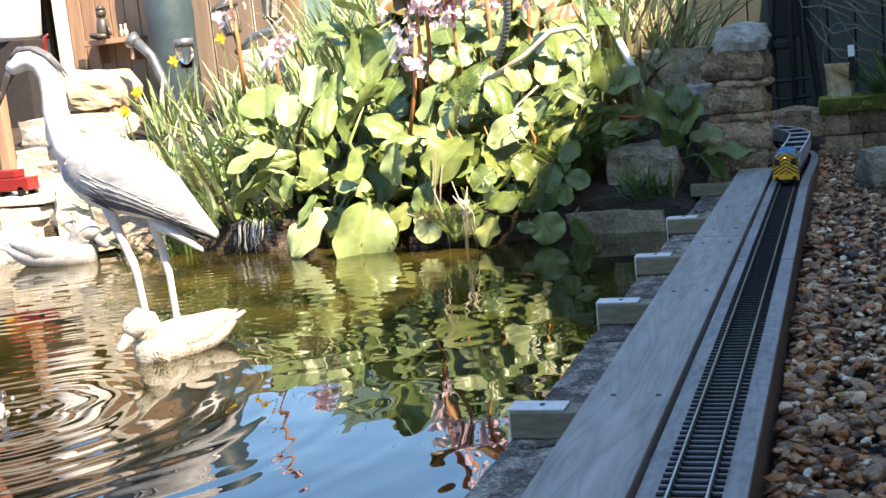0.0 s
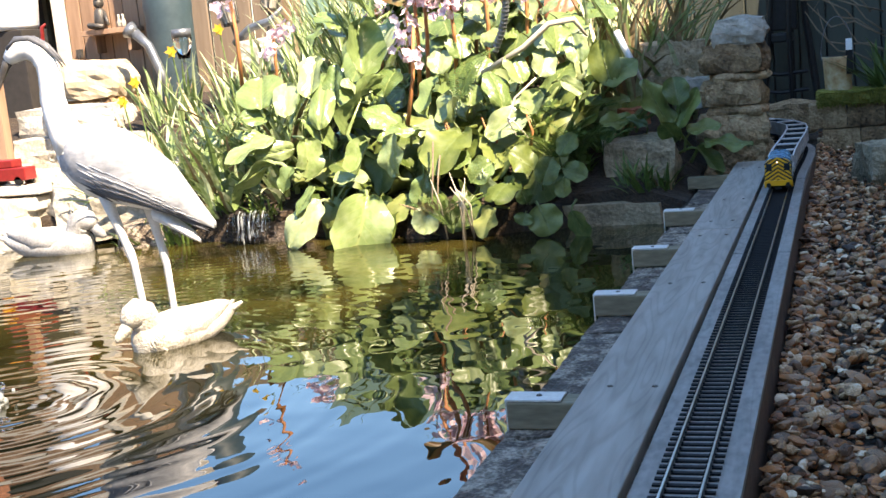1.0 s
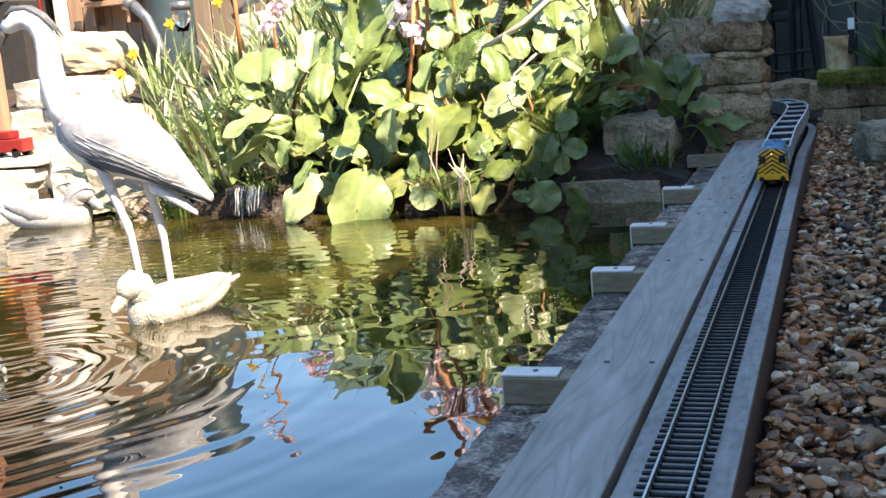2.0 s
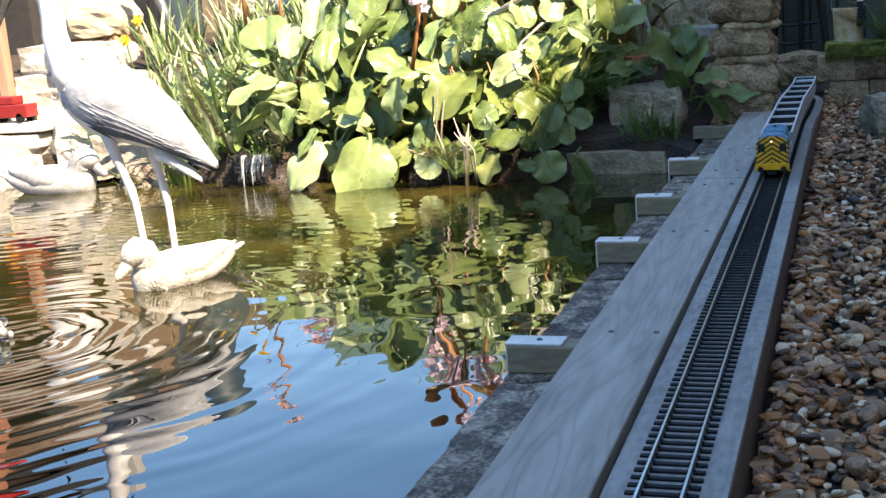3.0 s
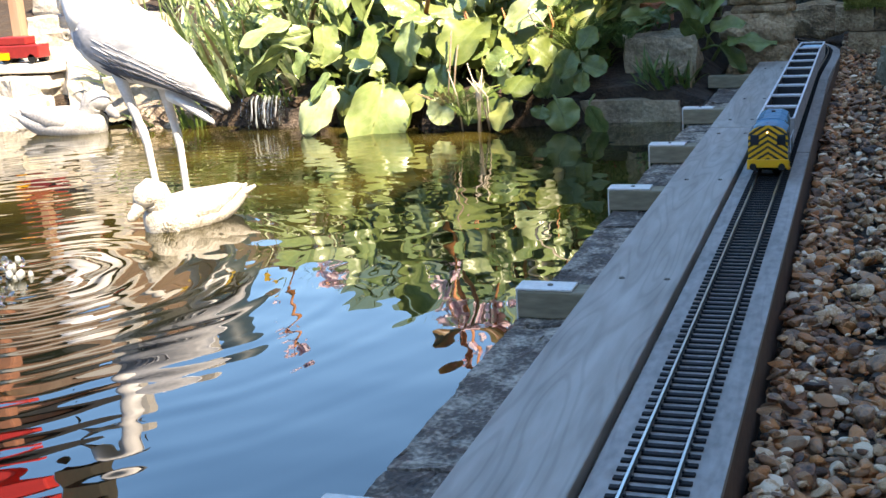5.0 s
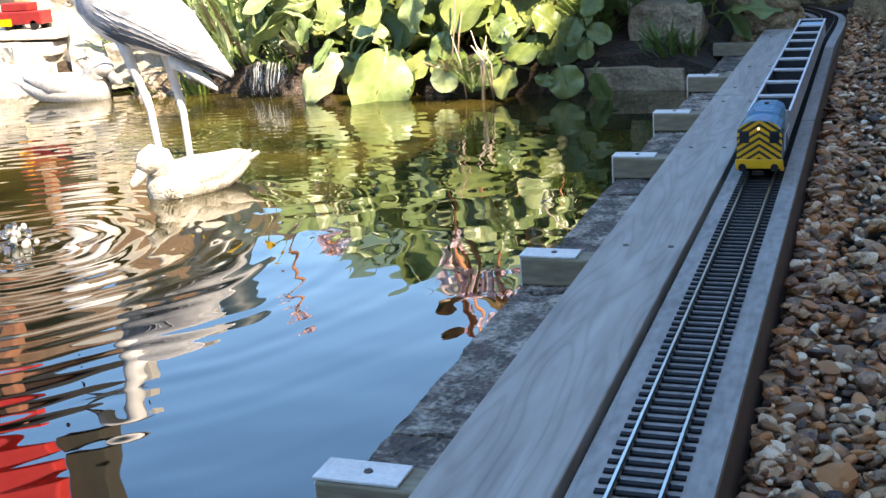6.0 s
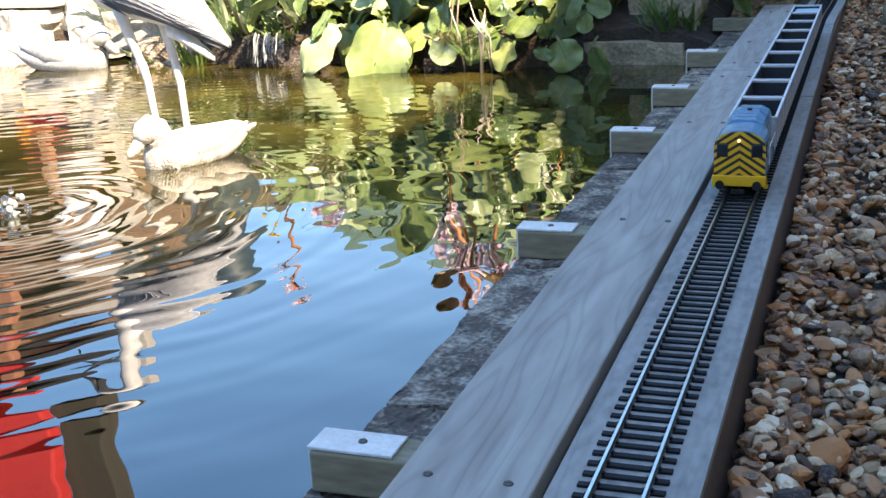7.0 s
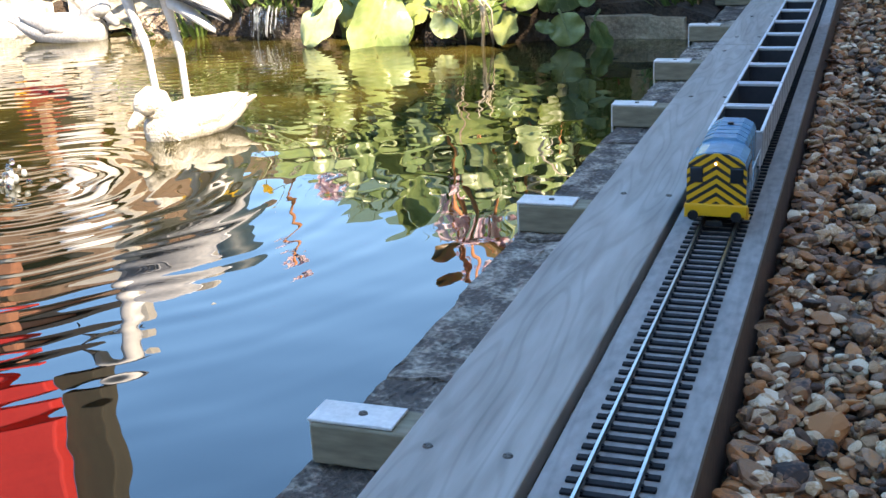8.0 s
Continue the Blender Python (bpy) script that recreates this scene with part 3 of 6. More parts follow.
def build_bracket(tip, y, strap=True, label="pale timber batten with a worn white metal strap"):
    b = thing("batten", (tip, y, 0), label, "batten", "battens under the plank")
    w = -0.028 - tip
    part("bar", boxes((0.0006, w, 0, 0.019, -0.0272, -0.0105), bevel=0.001), M_BATTEN, b)
    if strap:
        bm = boxes((-0.0006, 0.034, 0.001, 0.018, -0.0103, -0.0089), (-0.0009, 0.0004, 0.003, 0.006, -0.044, -0.0095), bevel=0.0004)
        st = part("strap", bm, M_STRAP, b, "worn white metal strap")
        s = part("screw", SCREW, M_SCREW, st)
        s.location = (0.019, 0.0095, -0.0086)
    return b


for tip, y in ((-0.1215, -0.071), (-0.1235, 0.219), (-0.1255, 0.500), (-0.1265, 0.700), (-0.128, 0.935)):
    build_bracket(tip, y)
build_bracket(-0.138, 1.245, False, "short bare pale timber batten")


# ---- train ----
def wheel_mesh(r):
    bm = bmesh.new()
    bmesh.ops.create_cone(bm, cap_ends=True, segments=20, radius1=r, radius2=r, depth=0.0028, matrix=pose(0, 0, 0, 0, 90, 0))
    bmesh.ops.create_cone(bm, cap_ends=True, segments=20, radius1=r * 1.12, radius2=r * 1.12, depth=0.0008, matrix=pose(0.0014, 0, 0, 0, 90, 0))
    for k in range(6):
        box(bm, -0.0018, -0.0014, -0.0004, 0.0004, 0.001, r * 0.85, m=pose(0, 0, 0, 60 * k, 0, 0))
    return mesh_of("wheel", bm, M_BLACK)


def build_loco():
    """A short diesel shunter whose cab leads; its front stands at y = 0 and it reaches back along +y."""
    lo = thing("locomotive", (0, 0, 0), "blue model shunting locomotive with yellow and black striped cab front", "locomotive")
    part("running_plate", boxes((-0.0155, 0.0155, 0.002, 0.076, 0.0105, 0.0125), bevel=0.0003), M_BLACK, lo)
    bb = part("bumper_beam", boxes((-0.0158, 0.0158, -0.0015, 0.002, 0.0062, 0.0125), bevel=0.0004), M_YELLOW, lo, "bright yellow bumper beam")
    for sx in (-1, 1):
        bm = bmesh.new()
        tube(bm, [(sx * 0.0108, -0.0016, 0.0078), (sx * 0.0108, -0.0050, 0.0078)], 0.0013, 10)
        tube(bm, [(sx * 0.0108, -0.0050, 0.0078), (sx * 0.0108, -0.0058, 0.0078)], 0.0027, 14)
        part("buffer", bm, M_BLACK, bb)
    hook = part("coupling", boxes((-0.004, 0.004, -0.007, -0.006, 0.003, 0.0055), (-0.0008, 0.0008, -0.006, 0.0, 0.0035, 0.005)), M_BLACK, bb)
    # cab with an arched roof: the outline of the front, drawn as half an arch
    half = [(0.0150, 0.0125), (0.0150, 0.0305), (0.0138, 0.0340), (0.0108, 0.0368), (0.0060, 0.0386), (0.0, 0.0392)]
    ring = [(-x, z) for x, z in half] + [(x, z) for x, z in reversed(half[:-1])]

    def prism(points, y0, y1):
        bm = bmesh.new()
        a = [bm.verts.new((x, y0, z)) for x, z in points]
        b = [bm.verts.new((x, y1, z)) for x, z in points]
        n = len(points)
        for k in range(n):
            bm.faces.new((a[k], a[(k + 1) % n], b[(k + 1) % n], b[k]))
        bm.faces.new(a)
        bm.faces.new(b)
        bmesh.ops.recalc_face_normals(bm, faces=bm.faces[:])
        return bm

    cab = part("cab", prism(ring, 0.0012, 0.028), M_BLUE, lo, "blue cab")
    part("front_panel", prism(ring, 0.0004, 0.0012), M_CHEVRON, cab, "yellow cab front with black chevron stripes")
    for sx in (-1, 1):
        x0, x1 = sorted((sx * 0.0068, sx * 0.0134))
        w = part("cab_window", boxes((x0, x1, -0.0001, 0.0008, 0.0242, 0.0318), bevel=0.0004), M_DARKGLASS, cab, "dark front window")
        part("window_frame", boxes((x0 - 0.0004, x1 + 0.0004, 0.0001, 0.0006, 0.0316, 0.0322), (x0 - 0.0004, x1 + 0.0004, 0.0001, 0.0006, 0.0238, 0.0244)), M_BLACK, w)
        part("side_window", boxes((sx * 0.0152 - 0.0002, sx * 0.0152 + 0.0002, 0.008, 0.022, 0.0225, 0.0315), bevel=0.0001), M_DARKGLASS, cab)
    bm = bmesh.new()
    bmesh.ops.create_uvsphere(bm, u_segments=12, v_segments=8, radius=0.0006, matrix=Matrix.Translation((-0.0005, 0.0, 0.0338)))
    part("headlamp", bm, M_LAMP, cab, "small lit headlamp")
    roof = [(x * 1.02, z + 0.0005) for x, z in ring if z > 0.033]
    low = [(-x, z - 0.0012) for x, z in roof]
    part("roof", prism(roof + low, 0.0016, 0.029), M_BLUE, cab, "blue arched roof")
    hood = [(-0.0122, 0.0125), (-0.0122, 0.0350), (-0.0108, 0.0385), (-0.006, 0.0410), (0.006, 0.0410), (0.0108, 0.0385), (0.0122, 0.0350), (0.0122, 0.0125)]
    bonnet = part("bonnet", prism(hood, 0.0282, 0.0765), M_BLUE, lo, "blue engine bonnet with panel lines")
    for y in (0.037, 0.046, 0.055, 0.064):
        rib = [(x * 1.015, z + (0.0004 if z > 0.03 else 0)) for x, z in hood]
        part("panel_rib", prism(rib, y, y + 0.0007), M_BLUE, bonnet)
    part("exhaust", tube(bmesh.new(), [(0, 0.058, 0.0409), (0, 0.058, 0.0425)], 0.0016, 12), M_BLACK, bonnet)
    for sx in (-1, 1):
        x0, x1 = sorted((sx * 0.0124, sx * 0.0153))
        part("side_box", boxes((x0, x1, 0.034, 0.052, 0.0126, 0.0225), bevel=0.0004), M_BLUE, lo, "low blue battery box")
        bm = bmesh.new()
        tube(bm, [(sx * 0.0151, 0.030, 0.0125), (sx * 0.0151, 0.030, 0.024), (sx * 0.0151, 0.072, 0.024), (sx * 0.0151, 0.072, 0.0125)], 0.0003, 6)
        part("handrail", bm, M_RIM, lo)
        part("step", boxes((sx * 0.0152 - 0.0012, sx * 0.0152 + 0.0012, 0.003, 0.011, 0.0040, 0.0047), (sx * 0.0152 - 0.0010, sx * 0.0152 + 0.0010, 0.0035, 0.0042, 0.004, 0.0105)), M_YELLOW, lo)
        f0, f1 = sorted((sx * 0.0112, sx * 0.0122))
        part("side_frame", boxes((f0, f1, 0.008, 0.070, 0.0035, 0.0105), bevel=0.0003), M_BLACK, lo)
    wm = wheel_mesh(0.0078)
    for y in (0.020, 0.040, 0.060):
        for sx in (-1, 1):
            o = part("wheel", wm, M_BLACK, lo)
            o.matrix_basis = pose(sx * 0.0088, y, 0.0080, 0, 0, 0 if sx < 0 else 180)
    return lo


def build_wagon(load=None):
    """An open hopper wagon, middle at the origin."""
    wa = thing("hopper_wagon", (0, 0, 0), "empty grey open hopper wagon with worn white rim", "wagon", "wagons of the train")
    L, W, T = 0.0343, 0.0150, 0.0315
    for sx in (-1, 1):
        x0, x1 = sorted((sx * W, sx * (W - 0.0008)))
        side = part("side_panel", boxes((x0, x1, -L, L, 0.0120, T)), M_WAGON, wa)
        for k in range(5):
            y = -L + 0.0015 + k * (2 * L - 0.003) / 4
            r0, r1 = sorted((sx * W, sx * (W + 0.0006)))
            part("rib", boxes((r0, r1, y - 0.0006, y + 0.0006, 0.0122, T - 0.0005)), M_WAGON, side)
        r0, r1 = sorted((sx * (W + 0.0005), sx * (W - 0.0013)))
        part("rim", boxes((r0, r1, -L - 0.0004, L + 0.0004, T, T + 0.0009), bevel=0.0002), M_RIM, wa, "worn white rim")
        b0, b1 = sorted((sx * 0.0125, sx * 0.0140))
        part("sole_bar", boxes((b0, b1, -L, L, 0.0085, 0.0118)), M_BLACK, wa)
    for sy in (-1, 1):
        y0, y1 = sorted((sy * L, sy * (L - 0.0008)))
        part("end_panel", boxes((-W + 0.0008, W - 0.0008, y0, y1, 0.0120, T)), M_WAGON, wa)
        y0, y1 = sorted((sy * (L + 0.0004), sy * (L - 0.0011)))
        part("rim", boxes((-W + 0.0013, W - 0.0013, y0, y1, T - 0.0001, T + 0.0008), bevel=0.0002), M_RIM, wa, "worn white rim")
        part("coupling", boxes((-0.0010, 0.0010, *sorted((sy * L, sy * (L + 0.0024))), 0.0080, 0.0100)), M_BLACK, wa)
    # Thin near-black boxes cover the inner walls and floor.
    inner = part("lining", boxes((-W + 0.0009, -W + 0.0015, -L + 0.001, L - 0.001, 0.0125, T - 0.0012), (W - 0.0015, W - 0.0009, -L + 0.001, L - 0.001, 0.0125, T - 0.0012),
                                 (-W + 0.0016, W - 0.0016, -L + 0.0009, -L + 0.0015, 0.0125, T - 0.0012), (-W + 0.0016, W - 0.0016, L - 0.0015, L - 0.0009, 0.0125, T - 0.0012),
                                 (-W + 0.0016, W - 0.0016, -L + 0.0016, L - 0.0016, 0.0121, 0.0130)), M_WAGON_IN, wa, "near-black inside")
    if load:
        part("load", boxes((-W + 0.0016, W - 0.0016, -L + 0.0016, L - 0.0016, 0.014, T - 0.003), bevel=0.002), load, wa, "pale blue load")
        tagged(wa, "grey hopper wagon with a pale blue load")
    wm = wheel_mesh(0.0058)
    for y in (-0.019, 0.019):
        for sx in (-1, 1):
            o = part("wheel", wm, M_BLACK, wa)
            o.matrix_basis = pose(sx * 0.0088, y, 0.0060, 0, 0, 0 if sx < 0 else 180)
        part("axle", tube(bmesh.new(), [(-0.0085, y, 0.006), (0.0085, y, 0.006)], 0.0008, 8), M_BLACK, wa)
    return wa


loco = build_loco()
wagons = [build_wagon()]
for k in range(7):
    wagons.append(copy_thing(wagons[0], Matrix()))
wagons.append(build_wagon(M_PALEBLUE))
# seconds, where the front of the train stands along the line
TRAIN = [(0.0, 1.115), (1.0, 0.993), (1.5, 0.932), (3.5, 0.689), (4.5, 0.571), (6.5, 0.337), (7.0, 0.279), (8.0, 0.164)]


def train_front(t):
    for (a, p), (b, q) in zip(TRAIN, TRAIN[1:]):
        if t <= b:
            return p + (q - p) * (t - a) / (b - a)
    return TRAIN[-1][1]


def riding(ob, back):
    """Rows for a thing whose origin rides that far behind the train's front."""
    rows = []
    for k in range(17):
        t = k * 0.5
        px, py, a = along_track(train_front(t) + back)
        rows.append((t, pose(px - 0.0008, py, 0.0, 0, 0, a)))
    walk(ob, rows)


# ---- birds ----
def build_heron():
    he = thing("heron_ornament", (-0.655, 0.665, WATER - 0.03), "white and grey painted heron ornament standing in the pond", "heron ornament")
    ox, oz = 0.655, 0.09

    def at(rows):
        return [((x + ox, y, z + oz), w, h) for x, y, z, w, h in rows]

    body = loft(bmesh.new(), at([(-0.7455, 0, 0.137, 0.006, 0.008), (-0.740, 0, 0.134, 0.016, 0.019), (-0.730, 0, 0.131, 0.024, 0.030), (-0.715, 0, 0.127, 0.030, 0.040),
                                 (-0.690, 0, 0.123, 0.034, 0.046), (-0.655, 0, 0.109, 0.031, 0.042), (-0.625, 0, 0.091, 0.024, 0.031), (-0.605, 0, 0.075, 0.016, 0.020),
                                 (-0.588, 0, 0.055, 0.009, 0.009), (-0.577, 0, 0.042, 0.004, 0.003)]), 24)
    part("body", body, M_HERON, he, smooth=True)
    neck = [(-0.724, 0.142, 0.021), (-0.733, 0.160, 0.0165), (-0.739, 0.178, 0.0138), (-0.742, 0.198, 0.0126), (-0.741, 0.218, 0.0118), (-0.743, 0.236, 0.0112), (-0.750, 0.249, 0.0112),
            (-0.760, 0.2555, 0.0112), (-0.771, 0.255, 0.0108), (-0.781, 0.249, 0.0085), (-0.787, 0.2445, 0.0058)]
    part("neck", tube(bmesh.new(), [(x + ox, 0, z + oz) for x, z, r in neck], [r * 1.12 for x, z, r in neck], 20), M_HERON, he, smooth=True)
    bill = [(-0.784, 0.2465, 0.0064), (-0.791, 0.237, 0.0048), (-0.800, 0.219, 0.0026), (-0.807, 0.204, 0.0006)]
    part("beak", tube(bmesh.new(), [(x + ox, 0, z + oz) for x, z, r in bill], [r for x, z, r in bill], 10), M_BEAK, he, "dark pointed beak", True)
    wing_rows = [(-0.738, 0.012, 0.131, 0.006, 0.012), (-0.722, 0.019, 0.131, 0.011, 0.025), (-0.700, 0.023, 0.129, 0.014, 0.036), (-0.672, 0.025, 0.119, 0.015, 0.038),
                 (-0.645, 0.022, 0.105, 0.014, 0.034), (-0.617, 0.016, 0.086, 0.011, 0.026), (-0.593, 0.009, 0.061, 0.007, 0.013), (-0.575, 0.004, 0.042, 0.003, 0.004)]

    def side_of(x, z):
        """How far the wing's surface stands out at that place of the side view."""
        x = min(max(x, wing_rows[0][0]), wing_rows[-1][0])
        for a, b in zip(wing_rows, wing_rows[1:]):
            if x <= b[0]:
                u = (x - a[0]) / (b[0] - a[0])
                y, c, w, h = (a[i] + (b[i] - a[i]) * u for i in range(1, 5))
                return y + w * math.sqrt(max(0.0, 1 - ((z - c) / h) ** 2))
        return 0.0

    for sy in (-1, 1):
        cr = [(-0.783, 0.256, 0.0022), (-0.771, 0.266, 0.0034), (-0.756, 0.2655, 0.0034), (-0.742, 0.257, 0.0028), (-0.731, 0.245, 0.0020), (-0.723, 0.232, 0.0006)]
        part("crest", tube(bmesh.new(), [(x + ox, sy * 0.0075 * (1 if k < 4 else 0.7), z + oz) for k, (x, z, r) in enumerate(cr)], [r for x, z, r in cr], 8), M_DARKFEATHER, he,
             "dark grey crest", True)
        wing = loft(bmesh.new(), at([(x, sy * y, z, w, h) for x, y, z, w, h in wing_rows]), 20)
        w = part("wing", wing, M_FEATHER if sy < 0 else M_FEATHER, he, "blue-grey folded wing", True)
        for row, (drop, count, size) in enumerate(((0.000, 8, 0.55), (0.008, 10, 0.65), (0.016, 12, 0.75), (0.023, 14, 0.85), (0.029, 15, 0.9))):
            for k in range(count):
                u = k / (count - 1)
                x = -0.714 + 0.112 * u
                zc = 0.128 - 0.070 * u ** 1.35 - drop * (1 - 0.65 * u)
                f = size * (1 - 0.35 * u)
                line = [(x, zc), (x + 0.014 * f, zc - 0.0072 * f), (x + 0.024 * f, zc - 0.0130 * f), (x + 0.036 * f, zc - 0.0205 * f)]
                bm = tube(bmesh.new(), [(px + ox, sy * (side_of(px, pz) - 0.0002), pz + oz) for px, pz in line], [0.0005, 0.0019 * f, 0.0017 * f, 0.0003], 6)
                part("feather", bm, M_DARKFEATHER if row > 1 else M_FEATHER, w, "charcoal flight feather" if row > 1 else "", True)
    tail = loft(bmesh.new(), at([(-0.644, 0, 0.062, 0.012, 0.009), (-0.620, 0, 0.047, 0.013, 0.007), (-0.603, 0, 0.034, 0.010, 0.006), (-0.594, 0, 0.0265, 0.004, 0.003)]), 14)
    part("tail", tail, M_HERON, he, smooth=True)
    bm = bmesh.new()
    rng = random.Random(4)
    for k in range(26):
        u = rng.random()
        tube(bm, [(-0.742 + 0.004 * rng.random() + ox, rng.uniform(-0.008, 0.008), 0.205 - 0.075 * u + oz), (-0.753 + 0.012 * u + ox, rng.uniform(-0.010, 0.010), 0.185 - 0.075 * u + oz)], [0.0024, 0.0004], 5)
    part("breast_plumes", bm, M_HERON, he, smooth=True)
    for y, joints in ((-0.010, ((-0.694, 0.088), (-0.690, 0.070), (-0.679, 0.034), (-0.6746, 0.0207), (-0.672, 0.008), (-0.6682, -0.036), (-0.664, -0.075))),
                      (0.012, ((-0.655, 0.080), (-0.6516, 0.062), (-0.645, 0.026), (-0.6424, 0.0126), (-0.641, 0.0), (-0.6395, -0.050), (-0.638, -0.075)))):
        bm = tube(bmesh.new(), [(x + ox, y, z + oz) for x, z in joints], [0.0088, 0.0064, 0.0046, 0.0054, 0.0044, 0.0040, 0.0046], 12)
        part("leg", bm, M_LEG, he, "pale grey thin leg", True)
    he.matrix_basis = pose(-0.645, 0.665, WATER - 0.03, 0, 0, 16) @ Matrix.Diagonal((0.94, 0.96, 0.965, 1))
    return he


build_heron()


def build_duck(at, heading, mat, scale, label, speckled=True, turned=0):
    """A floating duck ornament looking along -x before its turn."""
    du = thing("duck_ornament", at, label, "duck ornament", "floating ducks", turn=(0, 0, heading))
    k = scale
    rows = [(-0.049, 0.008, 0.006, 0.008), (-0.045, 0.010, 0.015, 0.014), (-0.034, 0.011, 0.023, 0.0185), (-0.016, 0.011, 0.0275, 0.0195), (0.004, 0.011, 0.0275, 0.0185),
            (0.024, 0.0115, 0.024, 0.0160), (0.040, 0.0145, 0.018, 0.0125), (0.052, 0.0180, 0.012, 0.0090), (0.060, 0.0205, 0.007, 0.0050), (0.064, 0.0215, 0.003, 0.0020)]
    part("body", loft(bmesh.new(), [((x * k, 0, z * k), w * k, h * k) for x, z, w, h in rows], 24), mat, du, smooth=True)
    head = [(-0.026, 0.016, 0.0150), (-0.032, 0.024, 0.0135), (-0.035, 0.030, 0.0138), (-0.038, 0.036, 0.0152), (-0.043, 0.0385, 0.0150), (-0.0485, 0.0365, 0.0125), (-0.053, 0.033, 0.0090), (-0.0555, 0.030, 0.0055)]
    hd = part("head", tube(bmesh.new(), [(x * k, 0, z * k) for x, z, r in head], [r * k for x, z, r in head], 18), mat, du, smooth=True)
    part("bill", tube(bmesh.new(), [(x * k, 0, z * k) for x, z in ((-0.053, 0.031), (-0.059, 0.0245), (-0.065, 0.0195), (-0.068, 0.0175))], [0.0062 * k, 0.0056 * k, 0.0046 * k, 0.0020 * k], 12, 0.8), mat, hd, smooth=True)
    for sy in (-1, 1):
        part("wing", loft(bmesh.new(), [((x * k, sy * w * k, z * k), t * k, h * k) for x, w, z, t, h in ((-0.026, 0.018, 0.018, 0.003, 0.004), (-0.010, 0.0215, 0.019, 0.0075, 0.0105),
                          (0.012, 0.0205, 0.020, 0.008, 0.0110), (0.034, 0.0125, 0.0235, 0.0065, 0.0075), (0.050, 0.0060, 0.0280, 0.0045, 0.0040), (0.057, 0.0035, 0.0295, 0.0015, 0.0012))], 14), mat, du, smooth=True)
        part("tail_feather", tube(bmesh.new(), [(0.048 * k, sy * 0.005 * k, 0.019 * k), (0.069 * k, sy * 0.0075 * k, 0.0265 * k)], [0.0055 * k, 0.0018 * k], 8), mat, du, smooth=True)
    if speckled:
        bm = bmesh.new()
        rng = random.Random(9)
        for q in range(240):
            a, b = rng.uniform(-1.4, 1.4), rng.uniform(0.002, 0.018)
            x = -0.0475 + 0.016 * (1 - math.cos(a)) + 0.010 * (abs(b - 0.010) / 0.010) ** 2
            bmesh.ops.create_icosphere(bm, subdivisions=1, radius=0.0017 * k, matrix=Matrix.Translation((x * k, 0.0225 * math.sin(a) * k, b * k)))
        part("breast_scales", bm, mat, du)
    return du


duck = build_duck((-0.558, 0.566, WATER - 0.002), 62, M_DUCK, 1.03, "bleached white floating duck ornament with scaly breast")
build_duck((-1.125, 1.13, WATER - 0.002), 187, M_DUCKGREY, 1.35, "grey floating duck ornament by the bank", False)

# ---- stones ----
def stone(at, size, seed, mat, label, turn=0, blocky=0.78, rough=0.10, name="stone"):
    return single(name, rock(*size, seed, blocky, 3, rough), mat, at, label, "stone", "garden stones", turn=(0, 0, turn))


pillar = thing("stone_pillar", (-0.076, 1.40, -0.05), "rough pillar of stacked sandstone blocks", "pillar")
z = 0.0
for k, (dx, w, d, h) in enumerate(((0.0, 0.095, 0.10, 0.040), (0.002, 0.084, 0.09, 0.030), (-0.006, 0.098, 0.10, 0.042), (0.004, 0.080, 0.085, 0.014), (-0.004, 0.094, 0.095, 0.036), (0.006, 0.086, 0.085, 0.013),
                                    (-0.001, 0.092, 0.090, 0.040), (0.010, 0.074, 0.080, 0.036))):
    # Top block is paler: the skylight on it is put into its stone colour.
    s = part("stone", rock(w * 0.97, d * 0.8, h * 1.10, 11 + k, 0.62, 3, 0.12), M_STONE if k < 7 else M_PALESTONE, pillar)
    s.matrix_basis = pose(dx, 0, z, 0, 0, 7 * (k % 3 - 1))
    z += h
stone((-0.208, 1.29, -0.030), (0.100, 0.09, 0.078), 2, M_GREYSTONE, "squared grey-brown stone on the pond wall", 5)
stone((-0.235, 1.23, -0.115), (0.155, 0.14, 0.085), 3, M_GREYSTONE, "flat slab at the water's edge", -3, 0.9, 0.05, "stone_slab")
stone((-0.180, 1.50, 0.095), (0.100, 0.07, 0.082), 4, M_GREYSTONE, "leaning grey stone behind the leaves", 8)
stone((-0.148, 1.47, 0.070), (0.055, 0.05, 0.050), 5, M_PALESTONE, "small pale limestone lump", 20)
stone((0.135, 1.34, GRAVEL - 0.01), (0.080, 0.10, 0.060), 6, M_GREYSTONE, "grey boulder on the shingle", 15)
stone((-0.02, 2.02, -0.03), (0.10, 0.09, 0.062), 8, M_STONE, "rounded stone beyond the curve", 0, 0.6)
stone((-1.30, 1.20, -0.085), (0.16, 0.10, 0.075), 21, M_PALESTONE, "pale stone at the pond's edge", 10)
stone((-1.20, 1.30, -0.060), (0.12, 0.10, 0.070), 22, M_PALESTONE, "pale stone at the pond's edge", -20)
stone((-1.42, 1.40, -0.045), (0.18, 0.14, 0.085), 23, M_PALESTONE, "pale stone at the pond's edge", 30)
stone((-0.985, 1.20, -0.085), (0.10, 0.09, 0.060), 24, M_COPING, "dark stone by the waterfall", 30)
stone((-0.735, 1.20, -0.085), (0.09, 0.09, 0.055), 25, M_COPING, "dark stone by the waterfall", -10)
rng = random.Random(55)
